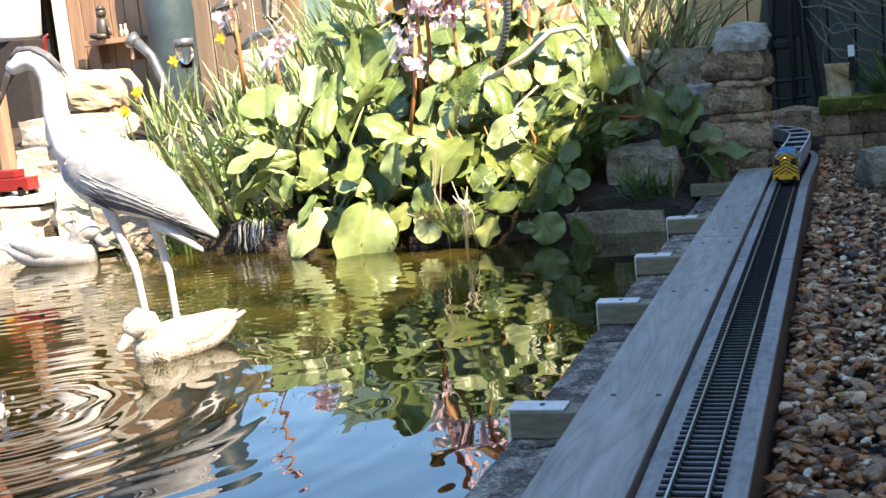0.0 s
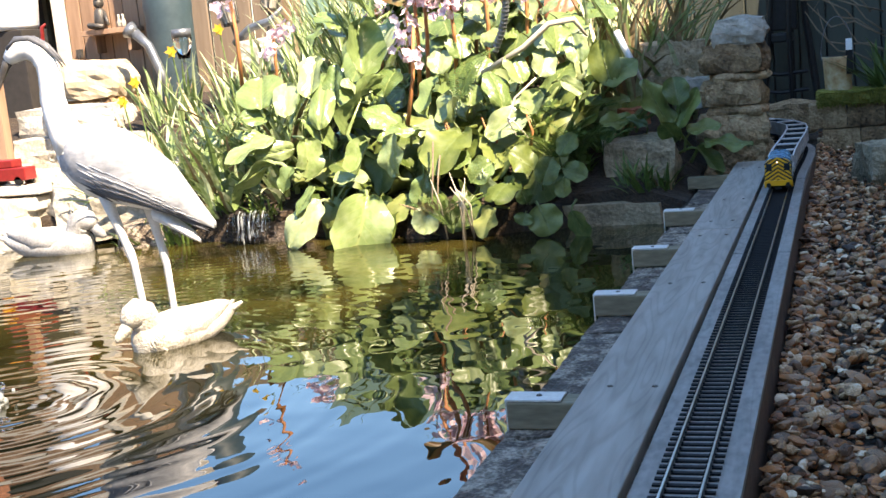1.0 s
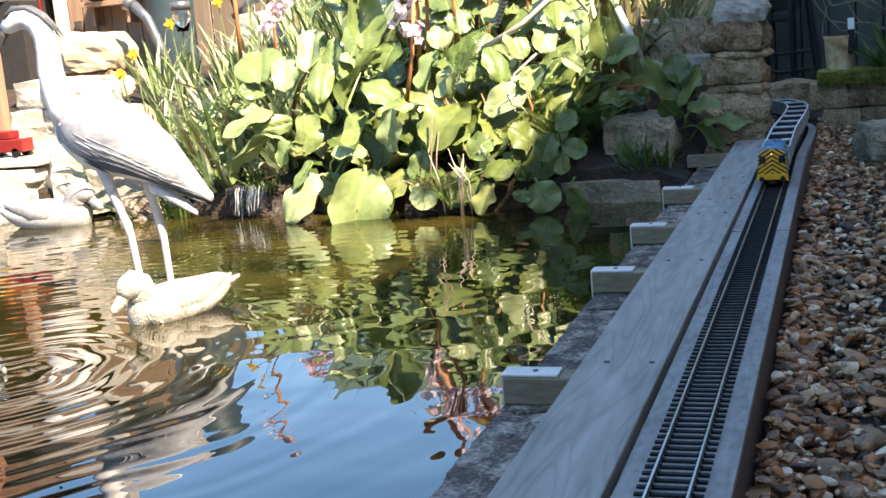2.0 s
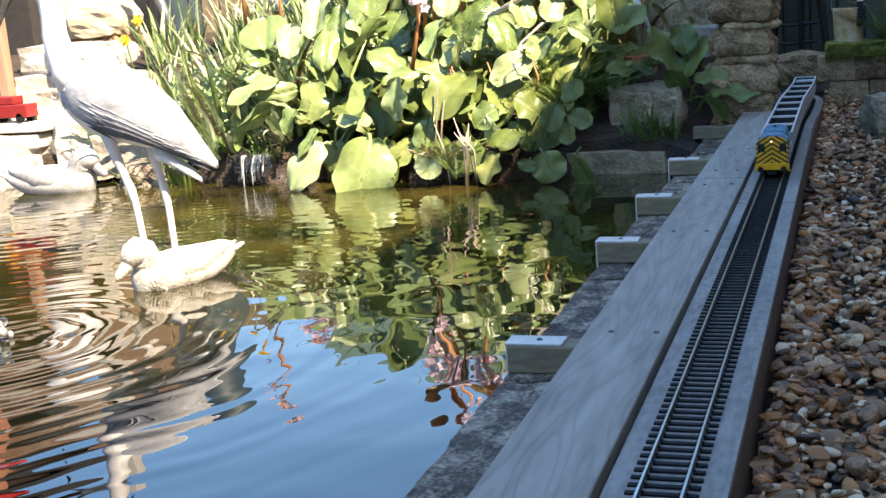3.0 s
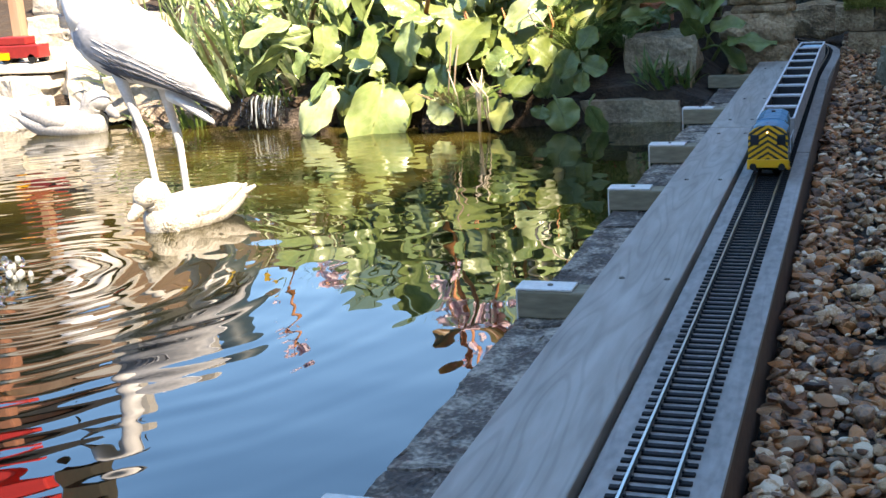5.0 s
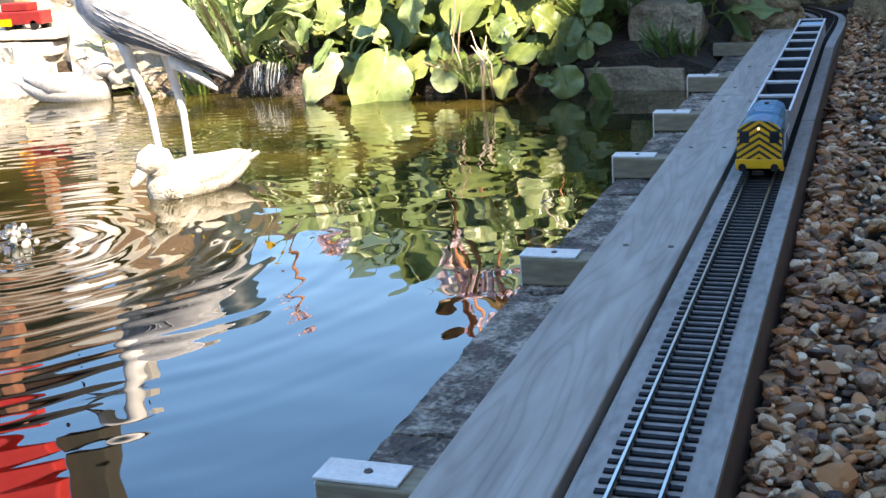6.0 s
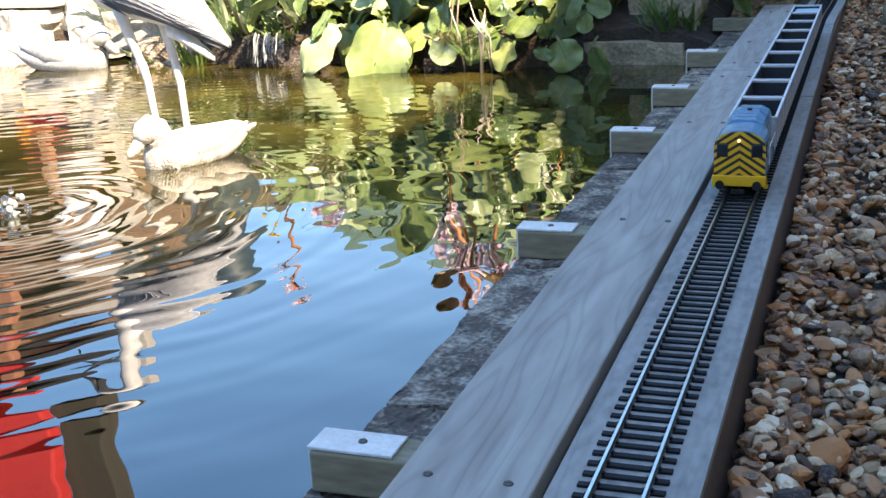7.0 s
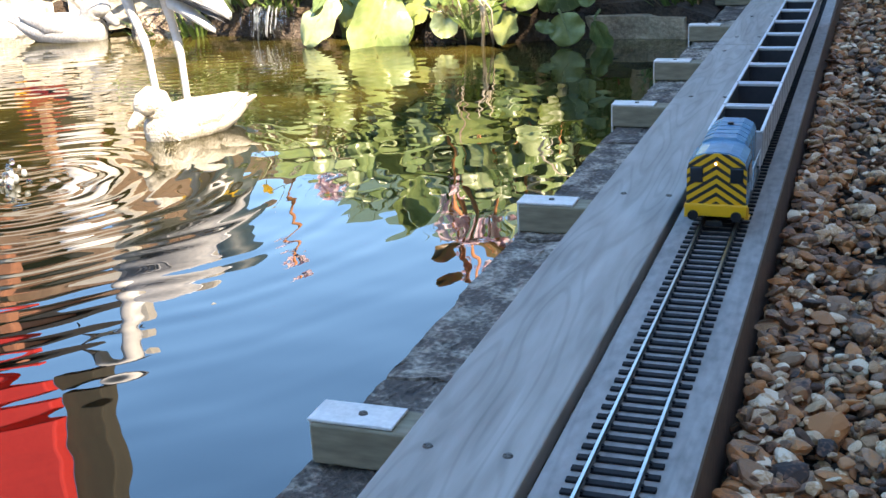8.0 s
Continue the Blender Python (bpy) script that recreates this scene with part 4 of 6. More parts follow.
for k in range(12):
    x = -1.62 + 0.056 * k
    stone((x, 1.235 + rng.uniform(0, 0.06) + 0.07 * (k % 2), -0.055 + 0.045 * (k % 2)), (rng.uniform(0.08, 0.13), 0.08, rng.uniform(0.055, 0.095)), 120 + k, M_PALESTONE, "pale sunlit stone along the bank", rng.uniform(0, 90))
for k, (x, y, z, s) in enumerate(((-0.27, 1.40, 0.03, 0.05), (-0.235, 1.42, 0.05, 0.04), (-0.30, 1.37, 0.02, 0.045))):
    stone((x, y, z), (s, s * 0.8, s * 0.8), 40 + k, M_BRICK, "broken red-brown brick piece among the leaves", 30 * k, 0.85)

# ---- plants ----
def leaf_mesh(name, length, width, stalk, curl, cup, wave, seed, mat, bent=False, fold=0.0):
    """A leathery rounded leaf on a stalk, lying along +y, with a sunken midrib and lifted side veins."""
    rng = random.Random(seed)
    bm = bmesh.new()
    nu, nv = 18, 10
    ph = rng.uniform(0, 6.3)
    rows = []
    for i in range(nu + 1):
        u = i / nu
        u = 0.5 - 0.5 * math.cos(math.pi * (0.04 + 0.96 * u))
        w = width / 2 * math.sqrt(max(0.01, 1 - abs(2 * u ** 0.9 - 1) ** 2.2)) * (0.84 + 0.22 * u) * (1 + 0.04 * math.sin(u * 17 + ph))
        y = u * length
        row = []
        for j in range(nv + 1):
            v = 2 * j / nv - 1
            x = w * v
            edge = abs(v) ** 2
            z = -curl * length * (u - 0.15) ** 2 + cup * width * edge * 0.5 + wave * width * edge * math.sin(u * 11 + ph + (2 if v > 0 else 0))
            z += 0.030 * width * math.sin((u - 0.55 * abs(v)) * 34) * (1 - abs(v) ** 3) + fold * width * abs(v) - 0.04 * width * math.exp(-(v / 0.14) ** 2)
            row.append(bm.verts.new((x, stalk + y, z)))
        rows.append(row)
    for a, b in zip(rows, rows[1:]):
        for j in range(nv):
            bm.faces.new((a[j], a[j + 1], b[j + 1], b[j]))
    start = rows[0][nv // 2].co
    foot = [(0, 0, -0.004), (0, stalk * 0.5, 0.0)] if not bent else [(0, -0.25 * length, -0.55 * length), (0, -0.10 * length, -0.15 * length)]
    tube(bm, foot + [(0, stalk + 0.002, start.z), (0, stalk + length * 0.6, rows[int(nu * 0.6)][nv // 2].co.z - 0.001)], [0.0030, 0.0026, 0.0022, 0.0008], 6)
    return mesh_of(name, bm, mat, True)


def leaf_set(mat, sizes, seed):
    rng = random.Random(seed)
    return [leaf_mesh("leaf", l, l * rng.uniform(0.72, 0.92), l * rng.uniform(0.35, 0.7), rng.uniform(0.1, 0.75), rng.uniform(-0.25, 0.55), rng.uniform(0.03, 0.09), seed + k, mat)
            for k, l in enumerate(sizes)]


GREEN_LEAVES = leaf_set(M_LEAF, (0.050, 0.057, 0.064, 0.070, 0.076, 0.082), 5)
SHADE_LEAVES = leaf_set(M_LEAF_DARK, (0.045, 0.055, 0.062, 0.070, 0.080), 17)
RED_LEAVES = leaf_set(M_LEAF_RED, (0.055, 0.070), 29)


def build_bergenia(at, count, seed, leaves, label, hang=0.45, low=-65, high=72, scale=1.0, red=0.06):
    """Leaves on stalks: the inner ones lean back, the outer ones hang forward over the edge."""
    pl = thing("bergenia_plant", at, label, "plant", "bergenia plants")
    rng = random.Random(seed)
    for k in range(count):
        me = rng.choice(RED_LEAVES if rng.random() < red else leaves)
        if rng.random() < hang:
            az, el, lift = rng.uniform(115, 245), rng.uniform(low, -12), rng.uniform(0.035, 0.065)
        else:
            az, el, lift = rng.choice((-1, 1)) * rng.uniform(5, 95), rng.uniform(28, high), rng.uniform(-0.005, 0.03)
        o = part("leaf", me, M_LEAF, pl)
        r = 0.028 * rng.random()
        s = scale * rng.uniform(0.8, 1.18)
        turn = pose(0, 0, 0, el, rng.uniform(-28, 28), 0)
        o.matrix_basis = pose(r * -math.sin(radians(az)), r * math.cos(radians(az)), lift * scale, 0, 0, az) @ turn @ Matrix.Diagonal((s, s, s, 1))
    return pl


LUSH = "bergenia with large rounded sunlit green leaves"
rng = random.Random(12)
for row, (dy, dz, n) in enumerate(((0.075, -0.01, 6), (0.15, 0.02, 6), (0.24, 0.04, 7), (0.34, 0.095, 8))):
    for k in range(n):
        x = -0.72 + (0.40 + 0.008 * row) * (k + rng.uniform(0.2, 0.8)) / n
        y = pond_back(x) + dy + rng.uniform(-0.02, 0.02)
        # The two lower rows take the darkened leaves so that gaps look shaded.
        build_bergenia((x, y, bank_height(x, y) - 0.012 + dz * 1.6), 7, 100 + row * 10 + k, SHADE_LEAVES if row < 2 else GREEN_LEAVES, LUSH if row > 1 else "bergenia with inner leaves darkened for the shade between", hang=0.42, low=-50, scale=1.0, red=0.02)


def leafy_shapes(mat, seed, bend=1.0):
    rng = random.Random(seed)
    return [leaf_mesh("leaf", 0.07, 0.07, 0.0, rng.uniform(0.1, 0.7) * bend, rng.uniform(-0.4, 0.3) * bend, rng.uniform(0.04, 0.10), seed + k, mat, True, rng.uniform(0.0, 0.26) * bend) for k in range(9)]


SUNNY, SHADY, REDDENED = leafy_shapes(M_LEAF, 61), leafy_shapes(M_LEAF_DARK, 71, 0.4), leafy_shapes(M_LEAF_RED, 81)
FACES = (Vector((0.38, -0.52, 0.80)), Vector((-0.05, -0.80, 0.60)), Vector((-0.72, -0.66, 0.10)))


def build_leafy(label, leaves, shapes=SUNNY):
    """A plant leaf by leaf: foot x, y, z; turn to the left of upright, lean to the front, length, width, and which way it faces."""
    foot = Vector(leaves[0][:3])
    pl = thing("bergenia_plant", tuple(foot), label, "plant", "bergenia plants")
    rng = random.Random(len(label))
    right, front, up = Vector((0.940, 0.342, 0)), Vector((0.342, -0.940, 0)), Vector((0, 0, 1))
    for k, (x, y, z, turn, lean, length, width, faces) in enumerate(leaves):
        a, b = radians(turn), radians(lean)
        d = (right * -math.sin(a) + up * math.cos(a)) * math.cos(b) + front * math.sin(b)
        n = FACES[faces] + Vector((rng.uniform(-0.55, 0.45), rng.uniform(-0.2, 0.3), rng.uniform(-0.3, 0.3)))
        n = (n - d * n.dot(d)).normalized()
        s = d.cross(n)
        o = part("leaf", shapes[(k * 4 + len(leaves)) % 9], M_LEAF, pl)
        w, l = width / 0.07, length / 0.07
        o.matrix_basis = Matrix(((s.x * w, d.x * l, n.x * l, x - foot.x), (s.y * w, d.y * l, n.y * l, y - foot.y), (s.z * w, d.z * l, n.z * l, z - foot.z), (0, 0, 0, 1)))
    return pl


build_leafy('bergenia with broad glossy leaves hanging to the water', (
    (-0.566, 1.105, 0.008, 165, 28, 0.105, 0.09, 0), (-0.64, 1.1, 0.007, 130, 25, 0.076, 0.054, 0), (-0.473, 1.09, -0.011, 164, 20, 0.038, 0.04, 0),
    (-0.685, 1.175, 0.089, -174, 20, 0.059, 0.053, 0), (-0.623, 1.12, 0.026, -81, 10, 0.052, 0.033, 1), (-0.591, 1.13, 0.035, -21, -10, 0.057, 0.033, 1),
    (-0.53, 1.128, 0.029, 8, 5, 0.06, 0.049, 2), (-0.485, 1.131, 0.03, 165, 15, 0.049, 0.042, 1), (-0.668, 1.079, -0.013, -32, -5, 0.049, 0.022, 1),
    (-0.695, 1.14, 0.051, 138, 20, 0.038, 0.033, 0), (-0.731, 1.149, 0.064, 110, 15, 0.086, 0.056, 2), (-0.733, 1.172, 0.09, 101, 10, 0.084, 0.042, 1),))
build_leafy('bergenia with tall upright sunlit leaves', (
    (-0.626, 1.18, 0.09, -16, -12, 0.099, 0.065, 2), (-0.667, 1.187, 0.1, -7, -15, 0.081, 0.042, 0), (-0.772, 1.211, 0.136, 2, -30, 0.064, 0.081, 0),
    (-0.727, 1.201, 0.121, -4, -15, 0.059, 0.04, 0), (-0.693, 1.224, 0.145, -7, -20, 0.075, 0.043, 0), (-0.617, 1.248, 0.165, -6, -15, 0.094, 0.062, 0),
    (-0.711, 1.29, 0.224, -20, -15, 0.04, 0.041, 2), (-0.807, 1.184, 0.108, -109, 5, 0.061, 0.029, 1), (-0.806, 1.198, 0.124, -85, -10, 0.05, 0.035, 2),
    (-0.699, 1.201, 0.118, -128, 15, 0.063, 0.034, 1), (-0.764, 1.154, 0.071, -86, 5, 0.059, 0.034, 2), (-0.649, 1.219, 0.136, 4, -20, 0.067, 0.04, 1),))
build_leafy('bergenia with pale sunlit and shaded green leaves', (
    (-0.576, 1.228, 0.139, -16, -10, 0.05, 0.059, 0), (-0.539, 1.189, 0.093, 42, 5, 0.056, 0.052, 0), (-0.519, 1.188, 0.09, -85, 20, 0.057, 0.028, 0),
    (-0.509, 1.182, 0.084, 79, 20, 0.059, 0.026, 0), (-0.505, 1.205, 0.109, -15, -10, 0.061, 0.041, 2), (-0.46, 1.195, 0.094, -9, -5, 0.049, 0.05, 2),
    (-0.436, 1.217, 0.116, -5, -10, 0.033, 0.036, 0), (-0.493, 1.14, 0.039, -45, 5, 0.05, 0.051, 0), (-0.463, 1.143, 0.041, -77, 10, 0.041, 0.036, 1),
    (-0.392, 1.147, 0.039, 117, 15, 0.038, 0.041, 0), (-0.406, 1.135, 0.028, -170, 15, 0.045, 0.032, 1), (-0.496, 1.257, 0.165, -12, -15, 0.04, 0.04, 0),))
build_leafy('bergenia with bright leaves under a bleached dead stem', (
    (-0.403, 1.175, 0.069, -52, 5, 0.075, 0.045, 1), (-0.388, 1.214, 0.109, 3, -10, 0.059, 0.047, 0), (-0.365, 1.245, 0.141, 14, -10, 0.049, 0.041, 0),
    (-0.32, 1.283, 0.178, -13, -15, 0.053, 0.058, 0), (-0.31, 1.25, 0.141, -121, 10, 0.038, 0.024, 1), (-0.345, 1.205, 0.096, -20, -5, 0.039, 0.037, 1),
    (-0.341, 1.255, 0.149, -26, -15, 0.044, 0.044, 0), (-0.436, 1.248, 0.15, -32, -15, 0.044, 0.039, 1), (-0.465, 1.276, 0.184, 3, -20, 0.042, 0.045, 0),
    (-0.421, 1.29, 0.196, -21, -20, 0.042, 0.042, 0), (-0.347, 1.332, 0.238, -29, -15, 0.034, 0.045, 1), (-0.283, 1.271, 0.162, 9, -10, 0.045, 0.038, 0),))
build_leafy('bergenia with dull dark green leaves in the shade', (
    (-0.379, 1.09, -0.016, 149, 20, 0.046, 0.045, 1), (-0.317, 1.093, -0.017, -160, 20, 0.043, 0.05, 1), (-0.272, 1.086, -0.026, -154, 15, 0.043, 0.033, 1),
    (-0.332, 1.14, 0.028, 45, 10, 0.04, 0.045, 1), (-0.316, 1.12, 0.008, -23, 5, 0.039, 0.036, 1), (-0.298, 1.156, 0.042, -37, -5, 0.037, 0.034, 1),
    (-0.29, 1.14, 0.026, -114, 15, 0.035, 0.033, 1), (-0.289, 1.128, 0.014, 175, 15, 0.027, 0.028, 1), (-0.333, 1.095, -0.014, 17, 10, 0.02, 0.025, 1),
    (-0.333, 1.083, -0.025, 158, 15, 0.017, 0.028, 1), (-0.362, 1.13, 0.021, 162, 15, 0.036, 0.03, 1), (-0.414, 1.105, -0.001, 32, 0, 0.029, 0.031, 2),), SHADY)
DIM = "bergenia with dull dark green leaves in the shade"
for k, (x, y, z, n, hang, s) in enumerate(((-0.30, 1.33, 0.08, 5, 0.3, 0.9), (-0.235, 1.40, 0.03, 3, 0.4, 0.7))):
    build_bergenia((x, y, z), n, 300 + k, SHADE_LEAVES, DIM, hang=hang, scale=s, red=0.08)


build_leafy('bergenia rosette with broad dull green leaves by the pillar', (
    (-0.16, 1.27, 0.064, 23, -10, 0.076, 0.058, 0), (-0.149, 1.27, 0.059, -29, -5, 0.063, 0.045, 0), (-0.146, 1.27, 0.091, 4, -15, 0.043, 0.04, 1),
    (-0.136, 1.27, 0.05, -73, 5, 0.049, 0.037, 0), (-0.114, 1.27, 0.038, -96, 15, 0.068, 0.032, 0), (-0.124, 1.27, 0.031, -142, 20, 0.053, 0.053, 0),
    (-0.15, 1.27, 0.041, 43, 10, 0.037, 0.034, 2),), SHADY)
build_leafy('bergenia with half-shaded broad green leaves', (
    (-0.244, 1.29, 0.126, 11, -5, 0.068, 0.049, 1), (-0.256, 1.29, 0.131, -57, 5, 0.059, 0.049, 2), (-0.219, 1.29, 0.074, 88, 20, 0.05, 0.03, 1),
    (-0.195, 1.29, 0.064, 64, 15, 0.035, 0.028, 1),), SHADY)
build_leafy('bergenia with a few reddened leaves high on the bank', (
    (-0.41, 1.4, 0.218, -35, -15, 0.062, 0.055, 0), (-0.43, 1.4, 0.246, 11, -15, 0.066, 0.054, 1), (-0.346, 1.4, 0.22, -25, -10, 0.06, 0.056, 0),
    (-0.371, 1.4, 0.196, -27, -10, 0.057, 0.051, 0),), REDDENED)


build_leafy("bergenia with dark reddened leaves above the flowers", (
    (-0.530, 1.25, 0.280, 50, 5, 0.055, 0.045, 2), (-0.525, 1.25, 0.288, -5, 0, 0.055, 0.045, 2), (-0.505, 1.26, 0.285, -45, 0, 0.055, 0.045, 2), (-0.478, 1.26, 0.280, -60, 5, 0.050, 0.040, 2)), REDDENED)


def blade(bm, base, az, lean, length, width, bend, rng):
    """A long strap leaf, folded at the middle, that rises and arches over."""
    d = Vector((math.cos(az), math.sin(az), 0))
    side = Vector((-d.y, d.x, 0))
    prev = None
    p, ang = Vector(base), math.pi / 2 - lean
    n = 7
    for i in range(n + 1):
        u = i / n
        w = width / 2 * (1 - u ** 2.5) * (0.7 + 0.6 * min(1, u * 3)) + 0.0002
        up = Vector((0, 0, 1)) * math.cos(ang) - d * math.sin(ang)
        ring = [bm.verts.new(p - side * w), bm.verts.new(p - up * w * 0.35), bm.verts.new(p + side * w)]
        if prev:
            bm.faces.new((prev[0], prev[1], ring[1], ring[0]))
            bm.faces.new((prev[1], prev[2], ring[2], ring[1]))
        prev = ring
        p = p + (d * math.cos(ang) + Vector((0, 0, 1)) * math.sin(ang)) * (length / n)
        ang -= bend / n * (0.4 + 1.2 * u)
    return bm


def build_strap_plant(name, at, count, length, width, seed, label, spread=0.05, lean=0.45, bend=0.9, dry=0.08, category="plant", mat=None):
    pl = thing(name, at, label, category, "strap-leaved plants")
    rng = random.Random(seed)
    a, b = bmesh.new(), bmesh.new()
    for k in range(count):
        az = rng.uniform(0, 2 * math.pi)
        r = spread * math.sqrt(rng.random())
        blade(b if rng.random() < dry else a, (r * math.cos(az + 1), r * math.sin(az + 1), -0.01), az, rng.uniform(0, lean), length * rng.uniform(0.55, 1.1), width * rng.uniform(0.7, 1.2), bend * rng.uniform(0.2, 1.4), rng)
    tagged(part("foliage", a, mat or M_STRAPLEAF, pl), kind="stuff")
    if len(b.faces):
        tagged(part("dry_foliage", b, M_STRAPDRY, pl, "dry straw-brown blades"), kind="stuff")
    return pl


IRIS = "clump of long narrow sunlit daffodil leaves"
for k, (x, y, n, l) in enumerate(((-0.97, 1.28, 70, 0.19), (-0.90, 1.24, 60, 0.16), (-0.85, 1.33, 70, 0.20), (-0.93, 1.42, 70, 0.20), (-1.03, 1.36, 50, 0.17), (-0.80, 1.24, 45, 0.10), (-1.05, 1.24, 50, 0.13), (-1.10, 1.30, 45, 0.15), (-0.88, 1.20, 50, 0.09), (-0.96, 1.20, 50, 0.10), (-0.78, 1.30, 50, 0.13), (-0.83, 1.46, 60, 0.17))):
    build_strap_plant("daffodil_clump", (x, y, bank_height(x, y)), n, l, 0.0088, 500 + k, IRIS, 0.06, 1.0, 1.3, 0.14)
for k, (x, y, n, l) in enumerate(((-0.75, 1.58, 80, 0.25), (-0.62, 1.62, 80, 0.27), (-0.86, 1.62, 60, 0.22), (-0.50, 1.58, 80, 0.28), (-0.98, 1.70, 40, 0.17), (-0.68, 1.78, 70, 0.30), (-0.80, 1.82, 70, 0.29), (-0.56, 1.74, 70, 0.31), (-0.93, 1.84, 50, 0.22), (-1.08, 1.74, 50, 0.15), (-1.2, 1.66, 50, 0.14), (-0.44, 1.66, 80, 0.30), (-0.98, 2.0, 60, 0.29), (-0.86, 2.02, 60, 0.33), (-0.74, 2.0, 60, 0.36), (-0.62, 2.02, 60, 0.38), (-0.50, 1.98, 60, 0.38), (-0.40, 1.9, 60, 0.36))):
    build_strap_plant("grassy_clump", (x, y, bank_height(x, y)), n, l, 0.0065, 540 + k, "bright green grassy clump on the bank", 0.05, 0.45, 0.9, 0.05)
for k, (x, y, n, l) in enumerate(((-0.30, 1.52, 60, 0.24), (-0.24, 1.58, 55, 0.25), (-0.36, 1.60, 50, 0.24), (-0.19, 1.54, 45, 0.24), (-0.27, 1.48, 60, 0.25), (-0.33, 1.46, 50, 0.24), (-0.22, 1.66, 60, 0.28), (-0.32, 1.70, 60, 0.28))):
    build_strap_plant("crocosmia_clump", (x, y, 0.06), n, l, 0.0090, 560 + k, "tall arching strap-leaved clump with dry brown blades", 0.04, 0.5, 1.1, 0.45)
for k, (x, y, l) in enumerate(((-0.84, 1.19, 0.05), (-0.92, 1.17, 0.05), (-0.20, 1.19, 0.06), (-0.175, 1.22, 0.05), (-0.30, 1.26, 0.05), (-0.76, 1.17, 0.05), (-1.0, 1.17, 0.05))):
    build_strap_plant("waterside_tuft", (x, y, max(-0.055, bank_height(x, y))), 34, l, 0.004, 580 + k, "small leafy green tuft at the water's edge", 0.022, 0.9, 0.9, 0.05, mat=M_FERN)
bm = bmesh.new()
rng = random.Random(77)
blade(bm, (0, 0, 0), 0.05, 0.95, 0.17, 0.013, 0.75, rng)
single("arching_leaf", bm, M_STRAPLEAF, (-0.185, 1.40, 0.175), "one broad strap leaf arching over the pillar", "leaf")


def build_fern(at, fronds, length, seed, label, mat=M_FERN, facing=None):
    fe = thing("fern", at, label, "fern", "ferns")
    rng = random.Random(seed)
    for k in range(fronds):
        az = facing + rng.uniform(-0.5, 0.5) if facing is not None else rng.uniform(0, 6.28)
        d = Vector((math.cos(az), math.sin(az), 0))
        side = Vector((-d.y, d.x, 0))
        bm = bmesh.new()
        p, ang, pts = Vector((0, 0, 0)), rng.uniform(1.0, 1.4), []
        n = 26
        for i in range(n + 1):
            pts.append(p.copy())
            p = p + (d * math.cos(ang) + Vector((0, 0, 1)) * math.sin(ang)) * (length / n)
            ang -= 1.1 / n
        tube(bm, pts[::3], 0.0006, 5)
        for i in range(4, n):
            u = i / n
            w = length * 0.20 * math.sin(math.pi * min(1, u * 0.92 + 0.08)) ** 0.8
            t = (pts[i + 1] - pts[i]).normalized()
            h = length / n * 0.85
            for sg in (-1, 1):
                tip = pts[i] + side * sg * w + t * h * 1.2
                mid = pts[i] + side * sg * w * 0.5 + t * h * 0.9 + Vector((0, 0, 0.002))
                f = [bm.verts.new(q) for q in (pts[i], mid - t * h * 0.55, tip, mid + t * h * 0.45)]
                bm.faces.new(f)
        part("frond", bm, mat, fe)
    return fe


build_fern((-0.440, 1.17, 0.115), 2, 0.115, 1, "upright sunlit fern among the leaves", facing=1.4)
build_fern((-0.31, 1.20, 0.02), 5, 0.10, 2, "dark fern in the shade")
build_fern((-0.27, 1.28, 0.03), 6, 0.07, 3, "small ferns among the stones")
build_fern((-0.235, 1.31, 0.04), 6, 0.06, 4, "small ferns among the stones")
for k, (x, y, z, l) in enumerate(((-0.285, 1.22, 0.02, 0.08), (-0.255, 1.25, 0.03, 0.06), (-0.30, 1.30, 0.06, 0.08), (-0.22, 1.34, 0.05, 0.06), (-0.35, 1.25, 0.05, 0.09))):
    build_fern((x, y, z), 6, l, 20 + k, "dark fern in the shade")
build_fern((-0.47, 1.10, -0.05), 5, 0.07, 5, "yellowing fern fronds at the water's edge", M_STRAPDRY)
build_fern((-0.44, 1.09, -0.05), 5, 0.08, 6, "yellowing fern fronds at the water's edge")


def build_flower_stem(foot, top, heads, seed, label, low=0.72):
    fl = thing("bergenia_flower", foot, label, "flower", "flower stems")
    rng = random.Random(seed)
    v = Vector(top) - Vector(foot)
    part("stem", tube(bmesh.new(), [(0, 0, 0), v * 0.5 + Vector((0.004, 0, 0)), v], [0.0035, 0.0032, 0.0026], 8), M_STEM, fl, "fleshy orange stem", True)
    for h in range(heads):
        c = v * (low + (1 - low) * h / max(1, heads - 1)) + Vector((rng.uniform(-0.022, 0.022), rng.uniform(-0.015, 0.015), rng.uniform(-0.01, 0.012)))
        bm = bmesh.new()
        for q in range(9):
            o = c + Vector((rng.gauss(0, 0.008), rng.gauss(0, 0.008), rng.gauss(0, 0.007)))
            up = Vector((rng.uniform(-1, 1), rng.uniform(-1, 0.3), rng.uniform(-0.2, 1))).normalized()
            a = up.orthogonal().normalized()
            b = up.cross(a)
            for s in range(5):
                w = 2 * math.pi * s / 5
                e = a * math.cos(w) + b * math.sin(w)
                f = a * -math.sin(w) + b * math.cos(w)
                bm.faces.new([bm.verts.new(o + x) for x in (Vector((0, 0, 0)), e * 0.005 + f * 0.0033 + up * 0.002, e * 0.008 + up * 0.003, e * 0.005 - f * 0.0033 + up * 0.002)])
        part("flower_head", bm, M_PINK, fl, "pink flower cluster")
    return fl


